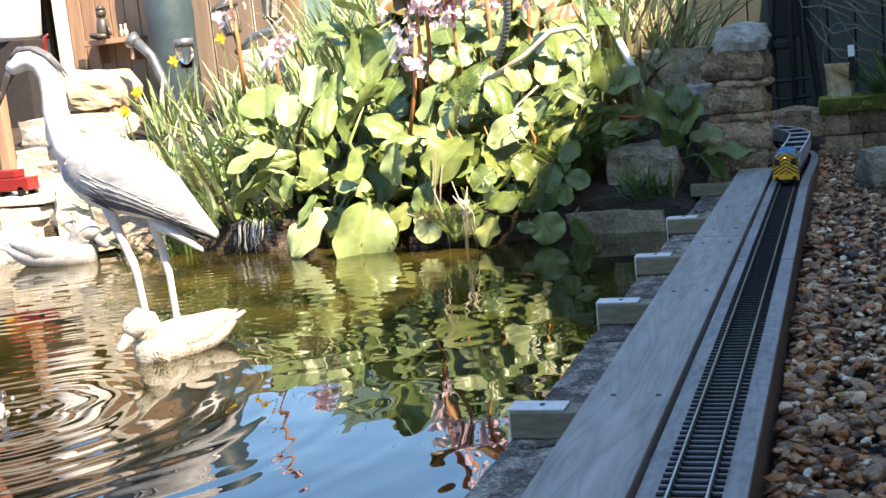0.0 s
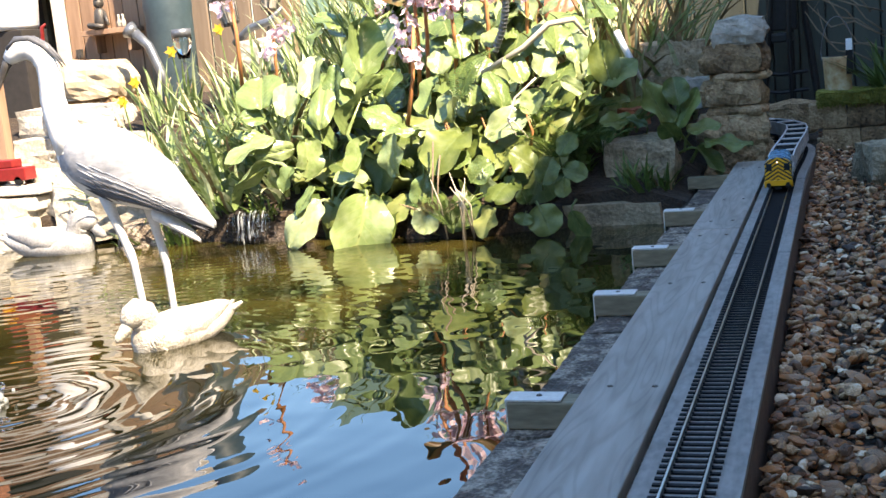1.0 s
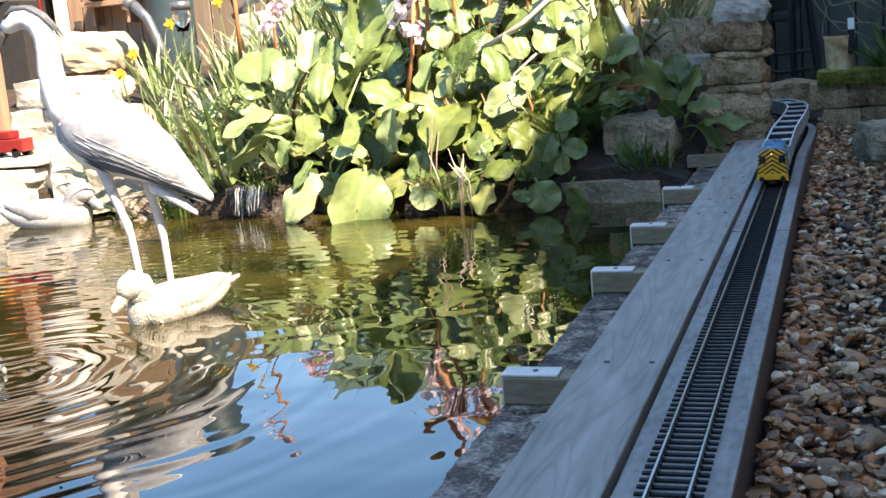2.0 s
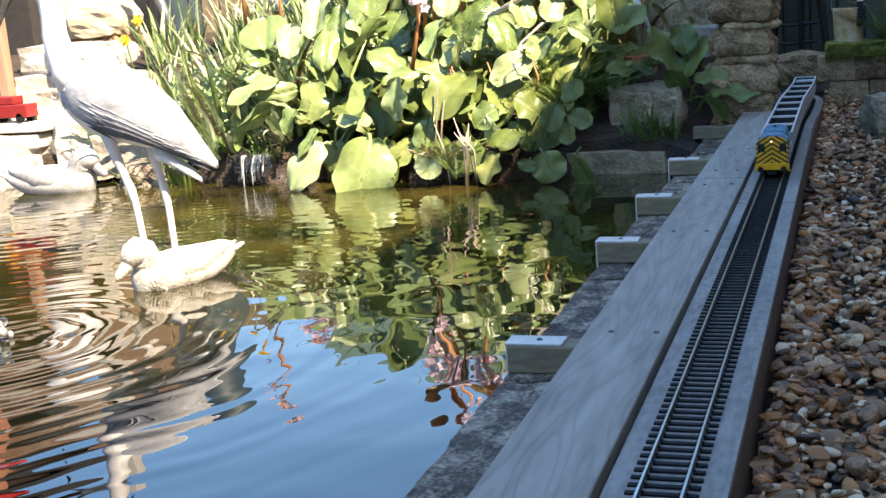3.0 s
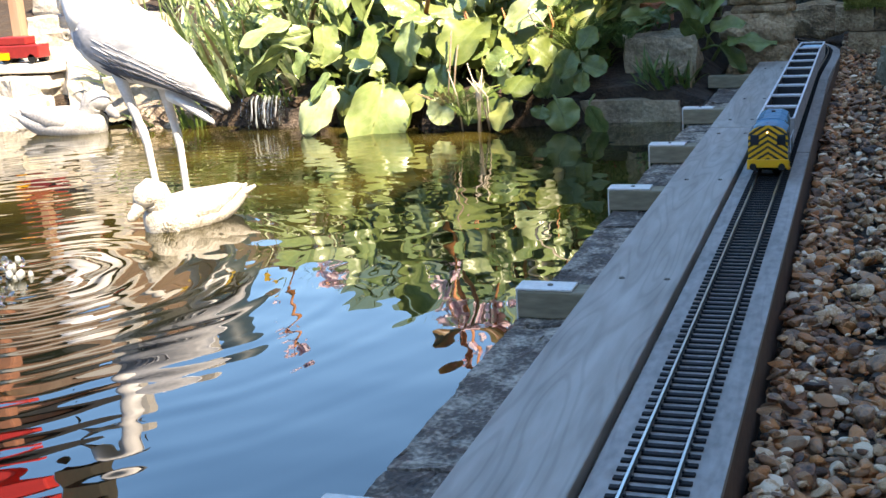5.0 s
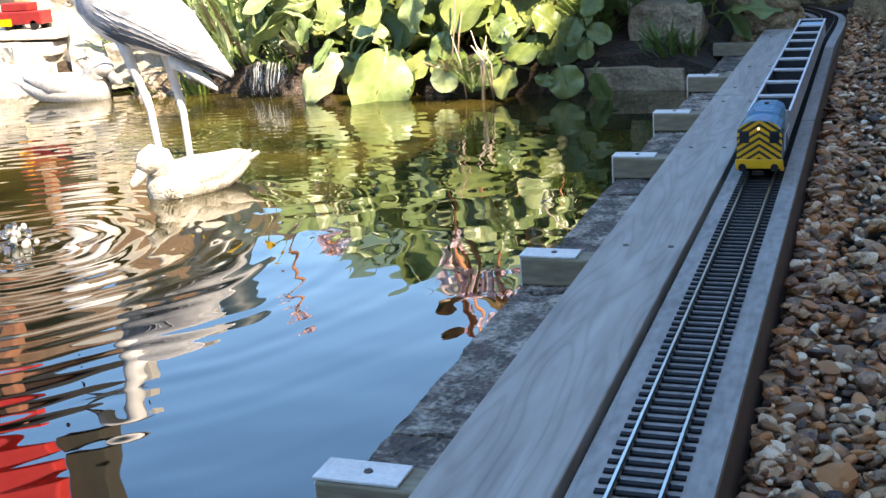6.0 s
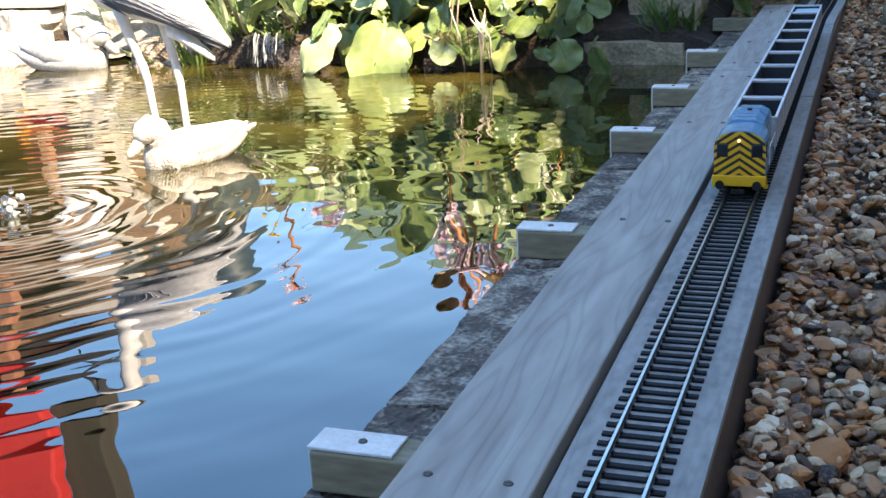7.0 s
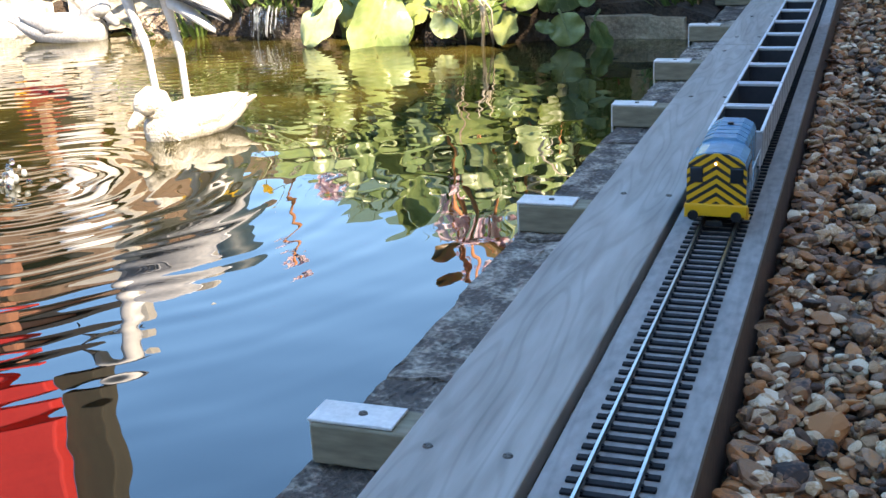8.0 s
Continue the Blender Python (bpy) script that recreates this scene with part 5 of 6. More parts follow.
PINK = "orange bergenia stem with pale pink flower clusters"
build_flower_stem((-0.556, 1.26, 0.080), (-0.525, 1.25, 0.240), 5, 1, PINK)
build_flower_stem((-0.530, 1.30, 0.120), (-0.515, 1.28, 0.33), 2, 2, PINK)
build_flower_stem((-0.825, 1.26, 0.170), (-0.826, 1.25, 0.345), 3, 3, PINK)
build_flower_stem((-0.49, 1.32, 0.130), (-0.468, 1.26, 0.272), 6, 4, PINK, 0.94)
build_flower_stem((-0.545, 1.30, 0.120), (-0.520, 1.25, 0.285), 6, 5, PINK, 0.93)
build_flower_stem((-0.45, 1.36, 0.130), (-0.43, 1.32, 0.33), 2, 6, PINK)
build_flower_stem((-0.89, 1.50, 0.130), (-0.86, 1.46, 0.255), 4, 7, PINK)
build_flower_stem((-0.40, 1.40, 0.13), (-0.375, 1.36, 0.34), 5, 9, PINK)
build_flower_stem((-0.60, 1.42, 0.13), (-0.59, 1.40, 0.35), 5, 10, PINK)
build_flower_stem((-0.50, 1.46, 0.13), (-0.48, 1.44, 0.37), 5, 11, PINK)
build_flower_stem((-0.70, 1.55, 0.130), (-0.68, 1.50, 0.28), 4, 8, PINK)


def build_daffodil(at, top, seed):
    da = thing("daffodil", at, "small yellow daffodil in bloom", "flower", "daffodils")
    v = Vector(top) - Vector(at)
    part("stem", tube(bmesh.new(), [(0, 0, 0), v * 0.6, v], 0.0014, 6), M_STRAPLEAF, da)
    bm = bmesh.new()
    for s in range(6):
        w = math.pi * s / 3
        e, f = Vector((math.cos(w), -0.25, math.sin(w))), Vector((-math.sin(w), 0, math.cos(w)))
        bm.faces.new([bm.verts.new(v + q) for q in (Vector((0, 0, 0)), e * 0.006 + f * 0.0035, e * 0.012, e * 0.006 - f * 0.0035)])
    tube(bm, [v, v + Vector((0, -0.008, 0))], [0.002, 0.0045], 10)
    part("bloom", bm, M_YELLOWFLOWER, da)
    return da


for k, (x, y, z) in enumerate(((-1.0, 1.23, 0.195), (-1.06, 1.28, 0.165), (-0.98, 1.32, 0.24), (-0.92, 1.38, 0.27))):
    build_daffodil((x + 0.01, y + 0.03, bank_height(x, y + 0.03)), (x, y, z), k)


def twig(name, pts, r, mat, label, category="twig"):
    bm = tube(bmesh.new(), [(0, 0, 0)] + [tuple(Vector(p) - Vector(pts[0])) for p in pts[1:]], [r] * (len(pts) - 1) + [r * 0.4], 7)
    return single(name, bm, mat, pts[0], label, category, "twigs and pipes", smooth=True)


twig("dead_stem", [(-0.425, 1.25, 0.160), (-0.36, 1.25, 0.192), (-0.32, 1.25, 0.222), (-0.285, 1.26, 0.225), (-0.27, 1.27, 0.200)], 0.0045, M_PALETWIG, "thick bleached dead stem lying over the leaves")
twig("dead_stem", [(-0.325, 1.17, 0.150), (-0.355, 1.16, 0.125), (-0.365, 1.15, 0.095), (-0.352, 1.14, 0.075)], 0.0016, M_PALETWIG, "thin curled dry stem")
twig("dead_stem", [(-0.365, 1.15, 0.10), (-0.35, 1.14, 0.09), (-0.335, 1.14, 0.07)], 0.0012, M_PALETWIG, "thin curled dry stem")
rng = random.Random(6)
for k in range(9):
    x = -0.475 + 0.075 * rng.random()
    twig("dry_stalk", [(x, 1.085 + 0.03 * rng.random(), -0.062), (x + rng.uniform(-0.01, 0.01), 1.08, -0.01), (x + rng.uniform(-0.02, 0.02), 1.07, 0.035 * rng.random() + 0.01)], 0.0012, M_PALETWIG, "thin dry stalk at the water's edge")
for k in range(2):
    x = -0.505 + 0.008 * k
    twig("brown_seed_stalk", [(x + 0.035, 1.13, 0.075 - 0.02 * k), (x + 0.040, 1.10, 0.03), (x + 0.036, 1.09, -0.03)], 0.0013, M_TWIG, "brown withered stalk hanging over the pond")
for k in range(5):
    x = -0.33 - 0.24 * rng.random()
    twig("red_stalk", [(x, 1.20, 0.03), (x + 0.01, 1.19, 0.075), (x + 0.006, 1.18, 0.10)], 0.002, M_STEM, "short rusty-red stalk among the leaves")
twig("white_pipe", [(-0.240, 1.34, 0.203), (-0.224, 1.34, 0.165), (-0.206, 1.34, 0.125)], 0.0052, M_WHITE, "white plastic overflow pipe", "pipe")
bm = bmesh.new()
pts = [Vector((-0.415, 1.29, 0.190)).lerp(Vector((-0.385, 1.25, 0.30)), k / 40) + Vector((0.012 * math.sin(k / 40 * 3.1), 0, 0)) for k in range(41)]
tube(bm, [p - pts[0] for p in pts], [0.0062 if k % 2 else 0.0050 for k in range(41)], 10)
single("ribbed_hose", bm, M_GREYMETAL, tuple(pts[0]), "dark ribbed pond hose rising from the leaves", "hose")


# ---- waterfall and outlet ----
def build_fall():
    wf = thing("waterfall_lip", (-0.775, 1.18, -0.03), "mossy stone lip with a small curtain of falling water", "waterfall")
    # Soil colour darkens the lip as if overhanging leaves shaded it.
    part("lip", rock(0.10, 0.06, 0.014, 61, 0.7, 3, 0.16), M_SOIL, wf, "wet stone lip, darkened as under leaves")
    rng = random.Random(8)
    b = bmesh.new()
    box(b, -0.06, 0.06, 0.0, 0.03, -0.10, 0.0)
    # The gloom of the hollow behind the water is put into this colour.
    part("back_stone", b, M_SOIL, wf)
    return wf


fall = build_fall()
strands = []
rng = random.Random(18)
for k in range(46):
    bm = bmesh.new()
    x = -0.772 + rng.gauss(0, 0.017)
    long = rng.uniform(0.025, 0.050)
    pts = [(0.0008 * math.sin(i * 0.8 + k), -0.014 * (i / 7) ** 0.5, -long * i / 7) for i in range(8)]
    tube(bm, pts, [rng.uniform(0.0003, 0.0013) for i in range(8)], 6)
    strands.append((single("water_strand", bm, M_FOAM if k % 5 == 0 else M_SPLASH, (x, 1.150, -0.010), "thin strand of falling water", "water", "falling water", smooth=True), x))
drops = []
for k in range(26):
    bm = bmesh.new()
    bmesh.ops.create_icosphere(bm, subdivisions=2, radius=rng.uniform(0.0012, 0.0034))
    for v in bm.verts:
        v.co.z *= rng.uniform(1.2, 1.5)
    drops.append(single("water_drop", bm, M_FOAM if k % 2 else M_SPLASH, (-0.61, 0.36, WATER), "white splash of bubbling water", "water", "splashing water", smooth=True))


# ---- left bank: shelf, toy, shed door ----
def build_left():
    sh = thing("timber_shelf", (-1.30, 1.27, -0.02), "bleached timber shelf on stones beside the pond", "shelf")
    part("board", boxes((-0.20, 0.085, -0.04, 0.05, 0.045, 0.062), bevel=0.002), M_PALETIMBER, sh)
    part("board", boxes((-0.20, 0.075, -0.045, 0.045, 0.018, 0.040), bevel=0.002), M_PALETIMBER, sh)
    part("post", boxes((-0.062, -0.042, 0.052, 0.072, -0.03, 0.24), bevel=0.002), M_TIMBER, sh)
    toy = thing("toy_lorry", (-1.268, 1.245, 0.0425), "red toy lorry with a yellow front on the shelf", "toy")
    part("body", boxes((-0.060, 0.030, -0.016, 0.016, 0.008, 0.030), (-0.050, 0.005, -0.014, 0.014, 0.030, 0.044), bevel=0.002), M_RED, toy)
    part("front_plate", boxes((-0.055, -0.030, -0.0172, -0.0160, 0.006, 0.018)), M_YELLOW, toy, "yellow plate")
    for x in (-0.040, 0.014):
        for y in (-0.013, 0.013):
            bm = bmesh.new()
            bmesh.ops.create_cone(bm, cap_ends=True, segments=16, radius1=0.0075, radius2=0.0075, depth=0.006, matrix=pose(x, y, 0.0076, 90, 0, 0))
            part("wheel", bm, M_BLACK, toy)
    pink = thing("shell_ornament", (-1.24, 1.32, 0.0425), "small pale pink coiled ornament", "ornament")
    bm = bmesh.new()
    pts = [(0.016 * math.cos(a) * (1 - a / 9), 0, 0.022 + 0.018 * math.sin(a) * (1 - a / 9) + 0.004 * a) for a in [0.35 * k for k in range(18)]]
    tube(bm, pts, [0.007 - 0.0003 * k for k in range(18)], 10)
    part("coil", bm, M_PALESTONE, pink, smooth=True)
    for k, (x, y, z, sx, sz) in enumerate(((-1.36, 1.40, 0.0, 0.14, 0.07), (-1.24, 1.42, 0.0, 0.11, 0.07), (-1.33, 1.44, 0.07, 0.13, 0.06), (-1.21, 1.46, 0.07, 0.12, 0.055), (-1.28, 1.46, 0.125, 0.12, 0.045))):
        stone((x, y, z - 0.02), (sx, 0.10, sz), 80 + k, M_PALESTONE, "pale sunlit stone of the rockery", 12 * k)
    # shed wall with a door, a dark doorway and a figure on a shelf
    shed = thing("brown_shed", (-1.55, 2.05, -0.05), "brown timber shed with a dark doorway", "shed")
    for k in range(7):
        part("plank", boxes((-0.145 + 0.040 * k, -0.107 + 0.040 * k, 0.0, 0.02, 0.0, 0.66), bevel=0.002), M_TIMBER, shed)
    part("door_post", boxes((-0.178, -0.148, -0.012, 0.03, 0.0, 0.93), bevel=0.002), M_PALETIMBER, shed, "pale bleached door post")
    part("shelf", boxes((-0.070, 0.066, -0.060, -0.002, 0.362, 0.374), (-0.055, -0.045, -0.04, -0.002, 0.320, 0.361), (0.040, 0.050, -0.04, -0.002, 0.320, 0.361), bevel=0.001), M_TIMBER, shed)
    # The doorway's shade is put into the near-black colour of this box.
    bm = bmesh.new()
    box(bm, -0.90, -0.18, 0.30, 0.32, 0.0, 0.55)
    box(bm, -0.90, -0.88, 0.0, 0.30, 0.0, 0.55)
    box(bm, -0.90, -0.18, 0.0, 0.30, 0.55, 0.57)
    part("inside", bm, M_DARK, shed, "shed inside with its shade coloured near black")
    # Unseen boards, added to brighten the shed's reflection in the pond.
    for k in range(3):
        part("unseen_gable_board", boxes((-0.90, -0.18, 0.0, 0.018, 0.575 + 0.075 * k, 0.647 + 0.075 * k), bevel=0.002), M_PALETIMBER if k % 2 else M_TIMBER, shed)
    part("hook", boxes((-0.125, -0.112, -0.012, -0.001, 0.315, 0.335), (-0.121, -0.117, -0.014, -0.010, 0.30, 0.325)), M_BRONZE, shed)
    fig = thing("seated_figurine", (-1.573, 2.008, 0.325), "small dark bronze seated figurine on the shelf", "figurine")
    bm = bmesh.new()
    tube(bm, [(0, 0, 0.0), (0, 0, 0.02), (0, 0, 0.042), (0, 0, 0.05)], [0.014, 0.015, 0.013, 0.006], 12)
    bmesh.ops.create_uvsphere(bm, u_segments=12, v_segments=8, radius=0.0125, matrix=Matrix.Translation((0, 0, 0.060)))
    tube(bm, [(0, 0, 0.068), (0, 0, 0.078)], [0.012, 0.006], 10)
    tube(bm, [(-0.012, 0, 0.006), (-0.018, -0.02, 0.010), (0.02, -0.022, 0.005)], [0.008, 0.007, 0.005], 8)
    tube(bm, [(0.012, 0, 0.038), (0.022, -0.008, 0.02), (0.028, -0.012, 0.008)], [0.005, 0.0045, 0.004], 8)
    part("body", bm, M_BRONZE, fig, smooth=True)
    for k, x in enumerate((-1.525, -1.513)):
        bm = bmesh.new()
        tube(bm, [(0, 0, 0), (0, 0, 0.012), (0, 0, 0.022), (0, 0, 0.030)], [0.006, 0.006, 0.0025, 0.003], 10)
        single("tiny_jar", bm, M_PALESTONE, (x, 2.010, 0.3245), "tiny pale jar on the shelf", "jar", "jars on the shelf", smooth=True)
    # white tub in the doorway, red pole
    tub = bmesh.new()
    tube(tub, [(0, 0, 0.0), (0, 0, 0.01), (0, 0, 0.16), (0, 0, 0.17)], [0.055, 0.062, 0.075, 0.070], 24)
    single("white_tub", tub, M_WHITE, (-1.83, 2.02, 0.345), "white plastic tub in the shed doorway", "tub", smooth=True)
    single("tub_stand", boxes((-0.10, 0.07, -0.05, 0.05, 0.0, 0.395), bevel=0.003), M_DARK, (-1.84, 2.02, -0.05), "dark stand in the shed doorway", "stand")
    twig("red_pole", [(-1.735, 2.0, 0.16), (-1.738, 2.0, 0.30), (-1.733, 2.0, 0.345), (-1.722, 2.0, 0.352)], 0.005, M_RED, "thin bent red pole", "pole")
    stone((-1.545, 1.90, 0.165), (0.17, 0.13, 0.085), 71, M_CREAM, "rounded cream sandstone on the rockery", 8, 0.55)
    stone((-1.55, 1.93, 0.06), (0.17, 0.13, 0.105), 72, M_STONE, "sandstone block under the cream stone", -6)
    stone((-1.05, 1.90, 0.19), (0.18, 0.10, 0.07), 74, M_PALESTONE, "pale flat stone on the rockery", 5)
    stone((-0.80, 1.95, 0.19), (0.22, 0.10, 0.075), 75, M_PALESTONE, "pale flat stone on the rockery", -4)
    stone((-0.60, 1.95, 0.20), (0.18, 0.10, 0.080), 76, M_PALESTONE, "pale flat stone on the rockery", 9)
    stone((-1.45, 1.70, 0.06), (0.22, 0.14, 0.10), 77, M_PALESTONE, "pale stone of the rockery", 9)
    # barrel and watering can
    bm = bmesh.new()
    tube(bm, [(0, 0, 0), (0, 0, 0.03), (0, 0, 0.25), (0, 0, 0.27), (0, 0, 0.29), (0, 0, 0.52), (0, 0, 0.54)], [0.045, 0.052, 0.054, 0.056, 0.054, 0.052, 0.045], 28)
    single("water_barrel", bm, M_BARREL, (-1.385, 2.0, 0.09), "dark blue-grey plastic water barrel", "barrel", smooth=True)
    can = thing("watering_spout", (-1.36, 1.86, 0.225), "grey metal watering spout leaning in the flowers", "watering can")
    part("pipe", tube(bmesh.new(), [(-0.03, 0, 0.075), (0.0, 0, 0.045), (0.025, 0, -0.02), (0.035, 0, -0.06)], [0.012, 0.010, 0.010, 0.010], 12), M_GREYMETAL, can, smooth=True)
    part("rose", tube(bmesh.new(), [(-0.045, 0, 0.085), (-0.03, 0, 0.075)], [0.020, 0.012], 14), M_GREYMETAL, can, smooth=True)
    # pale green garden room behind
    gr = thing("garden_room", (-0.95, 2.45, 0.0), "pale green painted garden building", "building")
    part("wall", boxes((-0.35, 0.50, 0.0, 0.04, -0.05, 0.66)), M_PALEGREEN, gr)
    part("lean_to", boxes((-1.12, -0.80, 0.0, 0.06, -0.05, 0.87), bevel=0.01), M_PALESTONE, gr, "pale grey lean-to")
    part("plinth", boxes((-0.35, 0.50, -0.03, -0.001, -0.05, 0.20)), M_STONE, gr)
    part("trim", boxes((-0.355, -0.31, -0.012, -0.001, 0.2, 0.50)), M_TIMBER, gr)
    # lanterns
    for k, (x, z, tilt) in enumerate(((-1.215, 0.300, -12), (-1.118, 0.322, 10))):
        la = thing("garden_lantern", (x, 1.98, z), "dark framed solar lantern with frosted panes", "lantern", "lanterns", turn=(0, tilt, 20))
        part("cap", tube(bmesh.new(), [(0, 0, 0.062), (0, 0, 0.066), (0, 0, 0.080)], [0.034, 0.032, 0.008], 6), M_BRONZE, la)
        part("base", tube(bmesh.new(), [(0, 0, 0.0), (0, 0, 0.006)], [0.018, 0.020], 6), M_BRONZE, la)
        gl = part("pane", tube(bmesh.new(), [(0, 0, 0.006), (0, 0, 0.061)], [0.018, 0.027], 6), M_PALESTONE, la, "frosted pane")
        for q in range(6):
            a = math.pi / 3 * q + math.pi / 2
            part("bar", tube(bmesh.new(), [(0.020 * math.cos(a), 0.020 * math.sin(a), 0.005), (0.0295 * math.cos(a), 0.0295 * math.sin(a), 0.062)], 0.0016, 5), M_BRONZE, la)
        part("spike", tube(bmesh.new(), [(0, 0, 0.0), (0.0, 0, -0.19)], 0.004, 8), M_BRONZE, la)
    jar = thing("glass_jar", (-1.27, 1.85, 0.235), "clear glass feeder jar with a metal lid", "jar")
    part("glass", tube(bmesh.new(), [(0, 0, 0), (0, 0, 0.03), (0, 0, 0.045)], [0.012, 0.020, 0.021], 16), M_GLASS, jar, smooth=True)
    part("lid", tube(bmesh.new(), [(0, 0, 0.045), (0, 0, 0.063)], [0.0215, 0.0215], 16), M_GREYMETAL, jar, "metal lid", True)
    part("stake", tube(bmesh.new(), [(0, 0, 0.0), (0.0, 0, -0.10)], 0.003, 8), M_GREYMETAL, jar)
    twig("grey_pipe", [(-1.16, 1.88, 0.255), (-1.12, 1.88, 0.285), (-1.07, 1.88, 0.295), (-1.04, 1.88, 0.32)], 0.009, M_GREYMETAL, "curved grey pipe over the bank", "pipe")


build_left()


# ---- right side: mossy wall, shed, stool ----
def build_right():
    wall = thing("mossy_wall", (0.040, 1.80, GRAVEL - 0.012), "low block wall capped with moss", "wall")
    me = [mesh_of("block", rock(0.062, 0.075, 0.042, 90 + k, 0.92, 2, 0.04), M_STONE) for k in range(3)]
    for row in range(2):
        for k in range(7):
            b = part("block", me[(k + row) % 3], M_STONE, wall)
            b.location = (0.030 + 0.064 * k - 0.022 * row, 0.0, 0.003 + 0.044 * row)
    bm = bmesh.new()
    box(bm, -0.008, 0.47, -0.044, 0.045, 0.088, 0.110)
    bmesh.ops.subdivide_edges(bm, edges=bm.edges[:], cuts=23, use_grid_fill=True)
    rng = random.Random(5)
    for v in bm.verts:
        v.co += Vector((rng.gauss(0, 0.0015), rng.gauss(0, 0.0015), 0.003 * noise.noise(v.co * 45) + rng.gauss(0, 0.0015)))
    cap = part("moss", bm, M_MOSS, wall, "thick green moss")
    bm = bmesh.new()
    for k in range(6000):
        x, y = rng.uniform(-0.008, 0.25), rng.uniform(-0.052, 0.02)
        z = (0.106 if y > -0.043 else rng.uniform(0.086, 0.106)) + 0.004 * noise.noise(Vector((x, y, 0.1)) * 45)
        a = rng.uniform(0, 6.28)
        p, h = Vector((x, y, z - 0.004)), rng.uniform(0.005, 0.011)
        bm.faces.new([bm.verts.new(p + q) for q in (Vector((math.cos(a), math.sin(a), 0)) * 0.0012, Vector((-math.cos(a), -math.sin(a), 0)) * 0.0012, Vector((rng.uniform(-0.004, 0.004), rng.uniform(-0.006, 0.002), h)))])
    tagged(part("moss_fibres", bm, M_MOSS, cap), kind="stuff")
    pot = thing("rusty_tin", (0.068, 1.81, 0.055), "rust-stained pale tin pot with a wire handle", "pot")
    bm = bmesh.new()
    tube(bm, [(0, 0, 0), (0, 0, 0.004), (0, 0, 0.064), (0, 0, 0.067)], [0.0215, 0.0225, 0.0255, 0.0265], 24)
    part("can", bm, M_TIN, pot, smooth=True)
    part("soil", tube(bmesh.new(), [(0, 0, 0.0662), (0, 0, 0.0675)], [0.022, 0.022], 20), M_SOIL, pot)
    part("handle", tube(bmesh.new(), [(-0.0265, 0, 0.062)] + [(-0.0285 * math.cos(a), 0.01, 0.062 + 0.075 * math.sin(a)) for a in [0.2 * k for k in range(1, 15)]] + [(0.0265, 0, 0.062)], 0.0008, 6), M_GREYMETAL, pot)
    tag = thing("white_tag", (0.088, 1.79, 0.12), "dark clip with a white label", "label")
    part("clip", boxes((-0.006, 0.006, 0, 0.004, -0.03, 0.028), bevel=0.001), M_BLACK, tag)
    part("label", boxes((-0.0055, 0.0055, -0.0012, -0.0002, 0.012, 0.032), bevel=0.0004), M_WHITE, tag)
    build_strap_plant("blue_green_tuft", (0.155, 1.80, 0.06), 60, 0.12, 0.007, 701, "dark blue-green spiky tuft on the wall", 0.03, 0.9, 0.6, 0.0, mat=M_FERN)
    rng = random.Random(15)
    for k in range(12):
        a = Vector((0.10 + 0.10 * rng.random(), 1.85, 0.10 + 0.12 * rng.random()))
        pts = [a + Vector((-0.03 * q + rng.uniform(-0.012, 0.012), rng.uniform(-0.01, 0.01), 0.022 * q * rng.uniform(0.4, 1.2))) for q in range(5)]
        twig("bare_branch", [tuple(p) for p in pts], 0.0016, M_TWIG, "thin bare brown branch")
    shed = thing("green_shed", (-0.05, 2.50, -0.05), "dark green boarded shed in the shade", "shed")
    for k in range(-5, 12):
        part("board", boxes((-0.145 + 0.060 * k, -0.087 + 0.060 * k, 0.0, 0.02, 0.0, 1.2), bevel=0.003), M_GREENPAINT, shed)
    part("backing", boxes((-0.45, 0.58, 0.021, 0.05, 0.0, 1.2)), M_DARK, shed)
    st = thing("black_stool", (-0.035, 2.36, -0.05), "black metal folding stool before the shed", "stool")
    part("seat", boxes((-0.075, 0.010, -0.05, 0.05, 0.195, 0.215), bevel=0.004), M_BLACK, st)
    for x0, x1, y in ((-0.07, -0.085, -0.05), (0.005, 0.05, -0.05), (-0.07, -0.085, 0.05), (0.005, 0.05, 0.05)):
        part("leg", tube(bmesh.new(), [(x0, y, 0.0), (x0 * 0.6, y, 0.20), (x1 * 0.2, y, 0.42)], 0.006, 8), M_BLACK, st)
    for z in (0.045, 0.085, 0.125):
        part("rung", tube(bmesh.new(), [(-0.08, -0.05, z + 0.01), (-0.02, -0.05, z), (0.04, -0.05, z + 0.004)], 0.004, 8), M_BLACK, st)
    part("back_frame", boxes((-0.045, 0.020, -0.012, 0.012, 0.22, 0.42), bevel=0.004), M_BLACK, st)
    tool = thing("leaning_tool", (0.0, 2.38, -0.05), "dark tool leaning on the shed", "tool")
    part("shaft", tube(bmesh.new(), [(0.03, 0, 0), (0.0, 0.04, 0.25), (-0.01, 0.08, 0.5)], 0.008, 8), M_BLACK, tool)


build_right()

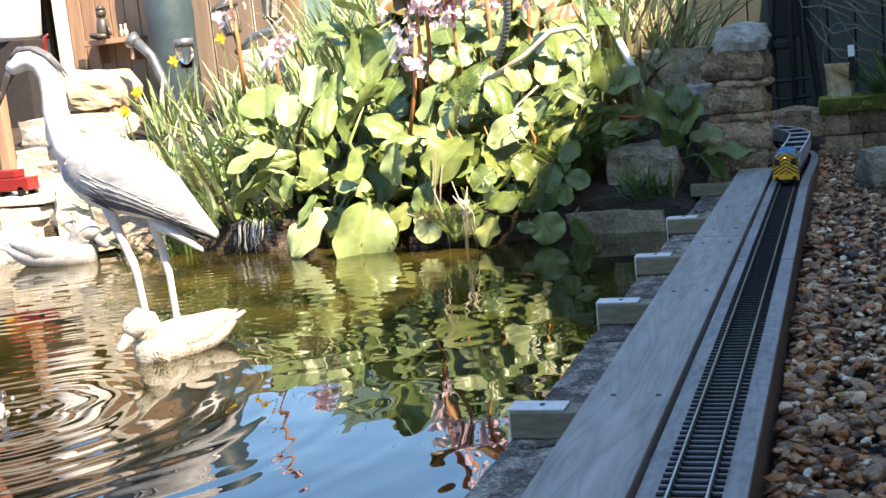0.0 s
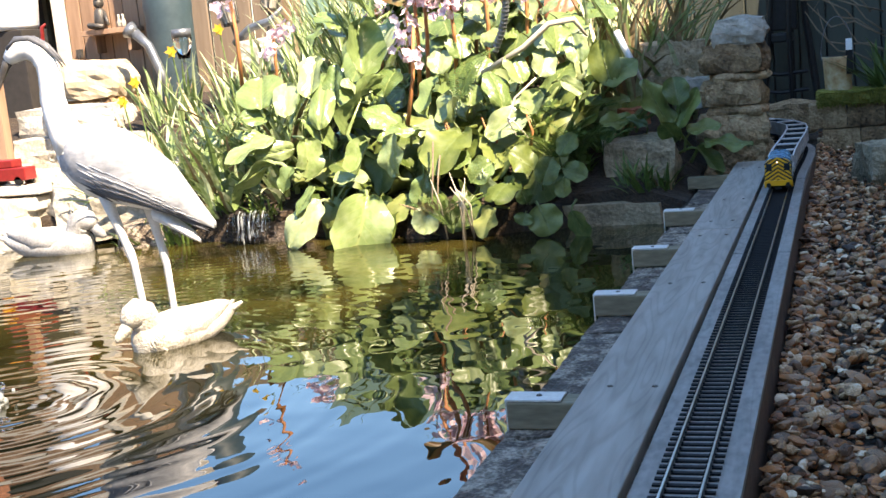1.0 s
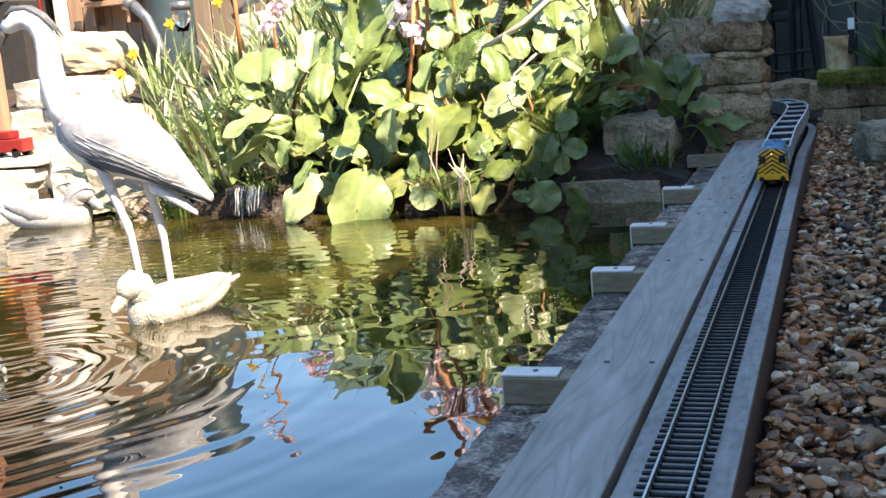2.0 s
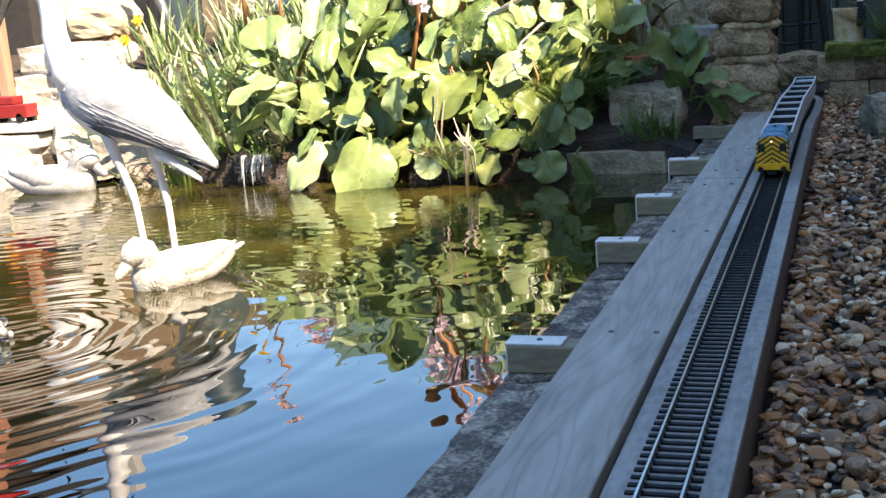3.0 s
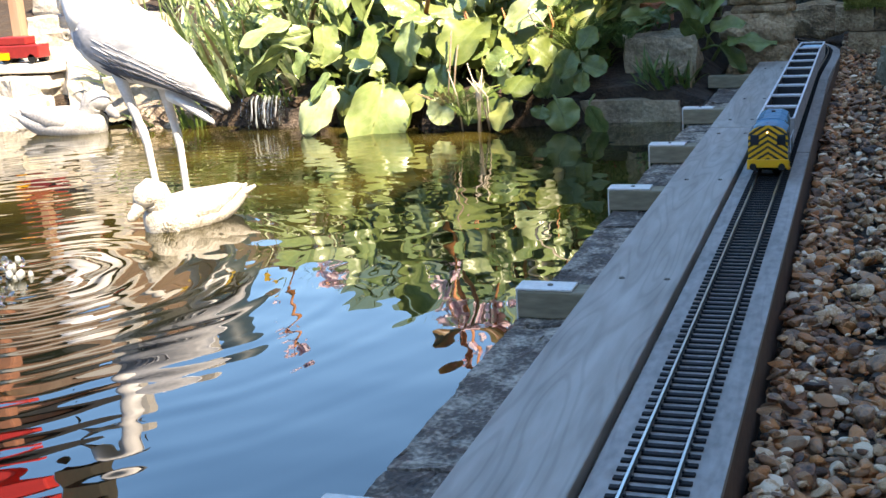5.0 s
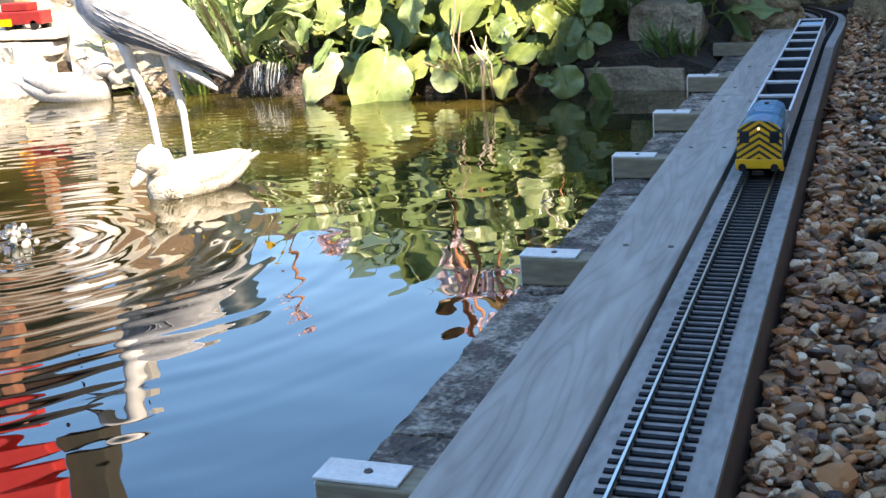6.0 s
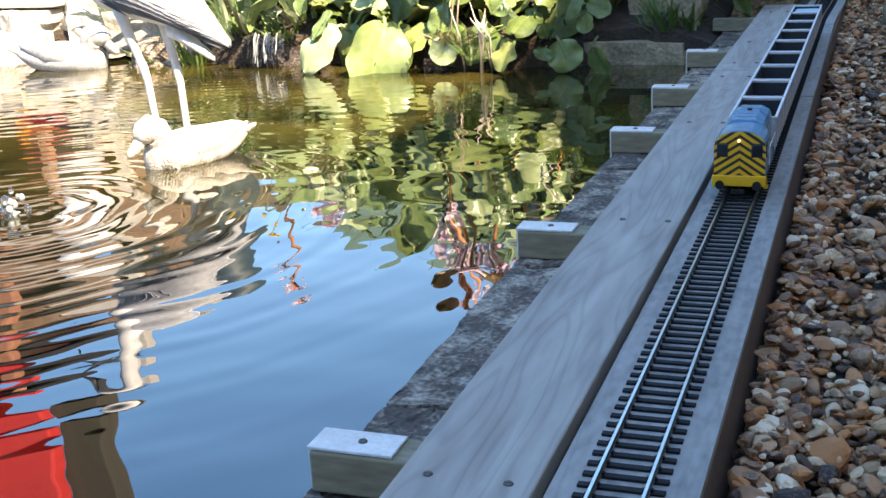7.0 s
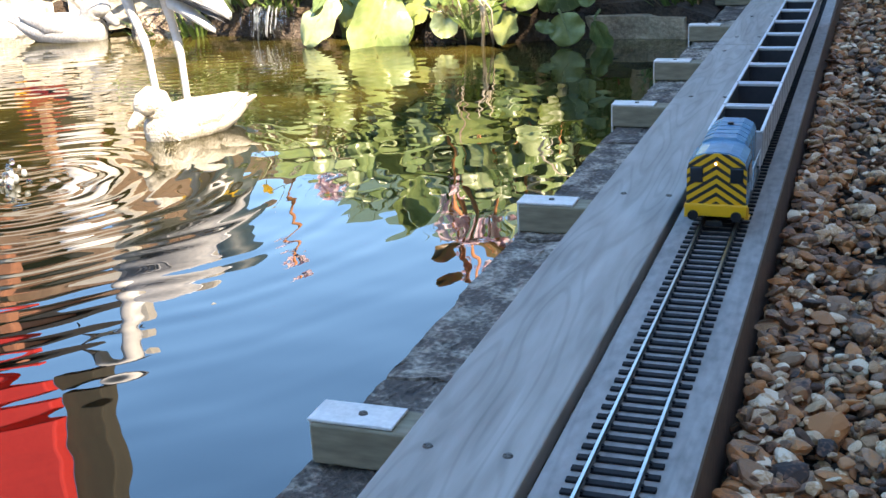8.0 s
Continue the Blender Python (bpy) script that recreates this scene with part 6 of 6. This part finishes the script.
# ---- far surroundings ----
def build_far():
    # Only its reflection in the pond shows; what the object is, is a guess.
    aw = thing("red_awning", (-1.94, 2.02, -0.05), "red panel on a dark post over the shed", "awning")
    part("canvas", boxes((-0.95, -0.09, -0.03, 0.03, 1.14, 1.85), bevel=0.01), M_REDCLOTH, aw)
    part("post", boxes((-0.088, 0.06, 0.02, 0.09, 1.09, 1.85), bevel=0.005), M_OLIVE, aw, "olive-brown board")
    part("stay", boxes((-0.020, -0.006, 0.30, 0.314, 0.0, 1.12), (-0.020, -0.006, 0.06, 0.314, 1.10, 1.12), bevel=0.002), M_OLIVE, aw, "thin dark stay")
    part("valance", boxes((-0.95, -0.10, -0.02, 0.02, 1.01, 1.05), bevel=0.004), M_REDCLOTH, aw)
    # Plain block added for an orange streak mirrored in the pond.
    part("lamp_bracket", boxes((-0.22, -0.16, -0.03, 0.01, 0.76, 0.93), bevel=0.01), M_BRICK, aw, "orange block")
    house = thing("brick_house", (-4.2, 3.4, -0.05), "orange brick house beyond the garden", "house")
    part("wall", boxes((-2.0, 0.6, 0, 1.5, 0, 1.7)), M_BRICK, house)
    part("roof", boxes((-2.1, 0.7, -0.1, 1.6, 1.7, 1.85), bevel=0.02), M_DARK, house)


build_far()
fence("wall_north", -3.5, 1.2, 3.0, 3.0, 0.70, "brown timber fence beyond the bank")
fence("wall_west", -3.5, -3.5, -4.0, 3.0, 0.9, "brown timber fence beside the pond")

# ---- shingle ----
def pebble_shape(seed):
    bm = bmesh.new()
    bmesh.ops.create_icosphere(bm, subdivisions=2, radius=1.0)
    r = random.Random(seed)
    off = Vector((seed * 3.7, seed * 1.9, seed * 5.1))
    s = Vector((r.uniform(0.95, 1.35), r.uniform(0.65, 1.0), r.uniform(0.38, 0.72)))
    cuts = [(Vector((r.gauss(0, 1), r.gauss(0, 1), r.gauss(0, 1))).normalized(), r.uniform(0.45, 0.78)) for q in range(10)]
    for v in bm.verts:
        k = 1 + 0.22 * noise.noise(v.co * 0.9 + off) + 0.12 * noise.noise(v.co * 2.2 + off)
        c = v.co * k
        for n, d in cuts:
            over = c.dot(n) - d
            if over > 0:
                c -= n * over * 0.85
        v.co = Vector((c.x * s.x, c.y * s.y, c.z * s.z))
    return bm


def build_shingle():
    bed = thing("shingle", (0, 0, 0), "bed of brown, grey and tan flint shingle beside the track", "shingle", kind="structure")
    single_shapes = [mesh_of("pebble", pebble_shape(k), M_PEBBLE) for k in range(10)]
    shapes = []
    for me in single_shapes:
        co = np.empty(len(me.vertices) * 3)
        me.vertices.foreach_get("co", co)
        fa = np.empty(len(me.polygons) * 3, int)
        me.loops.foreach_get("vertex_index", fa)
        shapes.append((co.reshape(-1, 3), fa.reshape(-1, 3)))
    rng = np.random.default_rng(21)
    count = 13000
    near = 0
    cos, faces, base = [], [], 0
    for k in range(count):
        y = -0.22 + 2.25 * rng.random() ** 1.5
        x = 0.0285 + (0.13 + 0.09 * max(0, y)) * rng.random()
        if k % 6 == 0:
            x = 0.0300 + 0.022 * rng.random()
        r = 0.0022 + 0.0054 * rng.random() ** 2.0
        if rng.random() < 0.05:
            r *= 1.25
        z = GRAVEL - 0.011 + 0.012 * rng.random() ** 1.3
        z += 0.009 * max(0.0, 1 - (x - 0.029) / 0.035)
        x = max(x, 0.0262 + r * 0.9)
        e = Euler((rng.uniform(-0.5, 0.5), rng.uniform(-0.5, 0.5), rng.uniform(0, 6.28)))
        if near < 300 and -0.05 < y < 0.22 and x < 0.10 and z > GRAVEL - 0.0045:
            o = part("pebble", single_shapes[k % 10], M_PEBBLE, bed)
            o.matrix_basis = Matrix.LocRotScale((x, y, z), e, (r, r, r))
            near += 1
            continue
        c, f = shapes[k % 10]
        m = np.array(e.to_matrix())
        cos.append(c @ m.T * r + (x, y, z))
        faces.append(f + base)
        base += len(c)
    me = bpy.data.meshes.new("pebbles")
    me.from_pydata(np.concatenate(cos).tolist(), [], np.concatenate(faces).tolist())
    me.materials.append(M_PEBBLES)
    tagged(part("pebbles", me, M_PEBBLES, bed), kind="stuff")


build_shingle()


# ---- what moves ----
def motions():
    riding(loco, 0.0)
    for k, w in enumerate(wagons):
        riding(w, 0.1165 + 0.0730 * k)
    for k, (s, x) in enumerate(strands):
        walk(s, [(t * 0.25, pose(x + 0.0016 * math.sin(k * 2.1 + t * 1.9), 1.142 + 0.002 * math.sin(k + t * 2.3), -0.012 + 0.003 * math.sin(k * 1.3 + t * 2.9))) for t in range(33)])
    r = random.Random(31)
    for k, d in enumerate(drops):
        rows = []
        a, far, high, phase = r.uniform(0, 6.28), r.uniform(0.0, 0.022), r.uniform(0.004, 0.026), r.random()
        for i in range(54):
            t = i * 0.15
            u = (t / 0.9 + phase) % 1.0
            rows.append((min(t, 8.0), pose(-0.615 + far * math.cos(a) * u, 0.36 + far * math.sin(a) * u, WATER - 0.004 + high * 4 * u * (1 - u))))
        rows.append((8.0, rows[-1][1])) if rows[-1][0] < 8.0 else None
        walk(d, rows)
    walk(duck, [(t * 0.5, pose(-0.558, 0.566, WATER - 0.002 + 0.0004 * math.sin(t * 1.7), 0, 0, 62 + 0.5 * math.sin(t * 0.9))) for t in range(17)])
    walk(water, [(t * 0.5, pose(0.004 * math.sin(t * 0.8), 0.004 * math.cos(t * 0.7), WATER)) for t in range(17)])


motions()
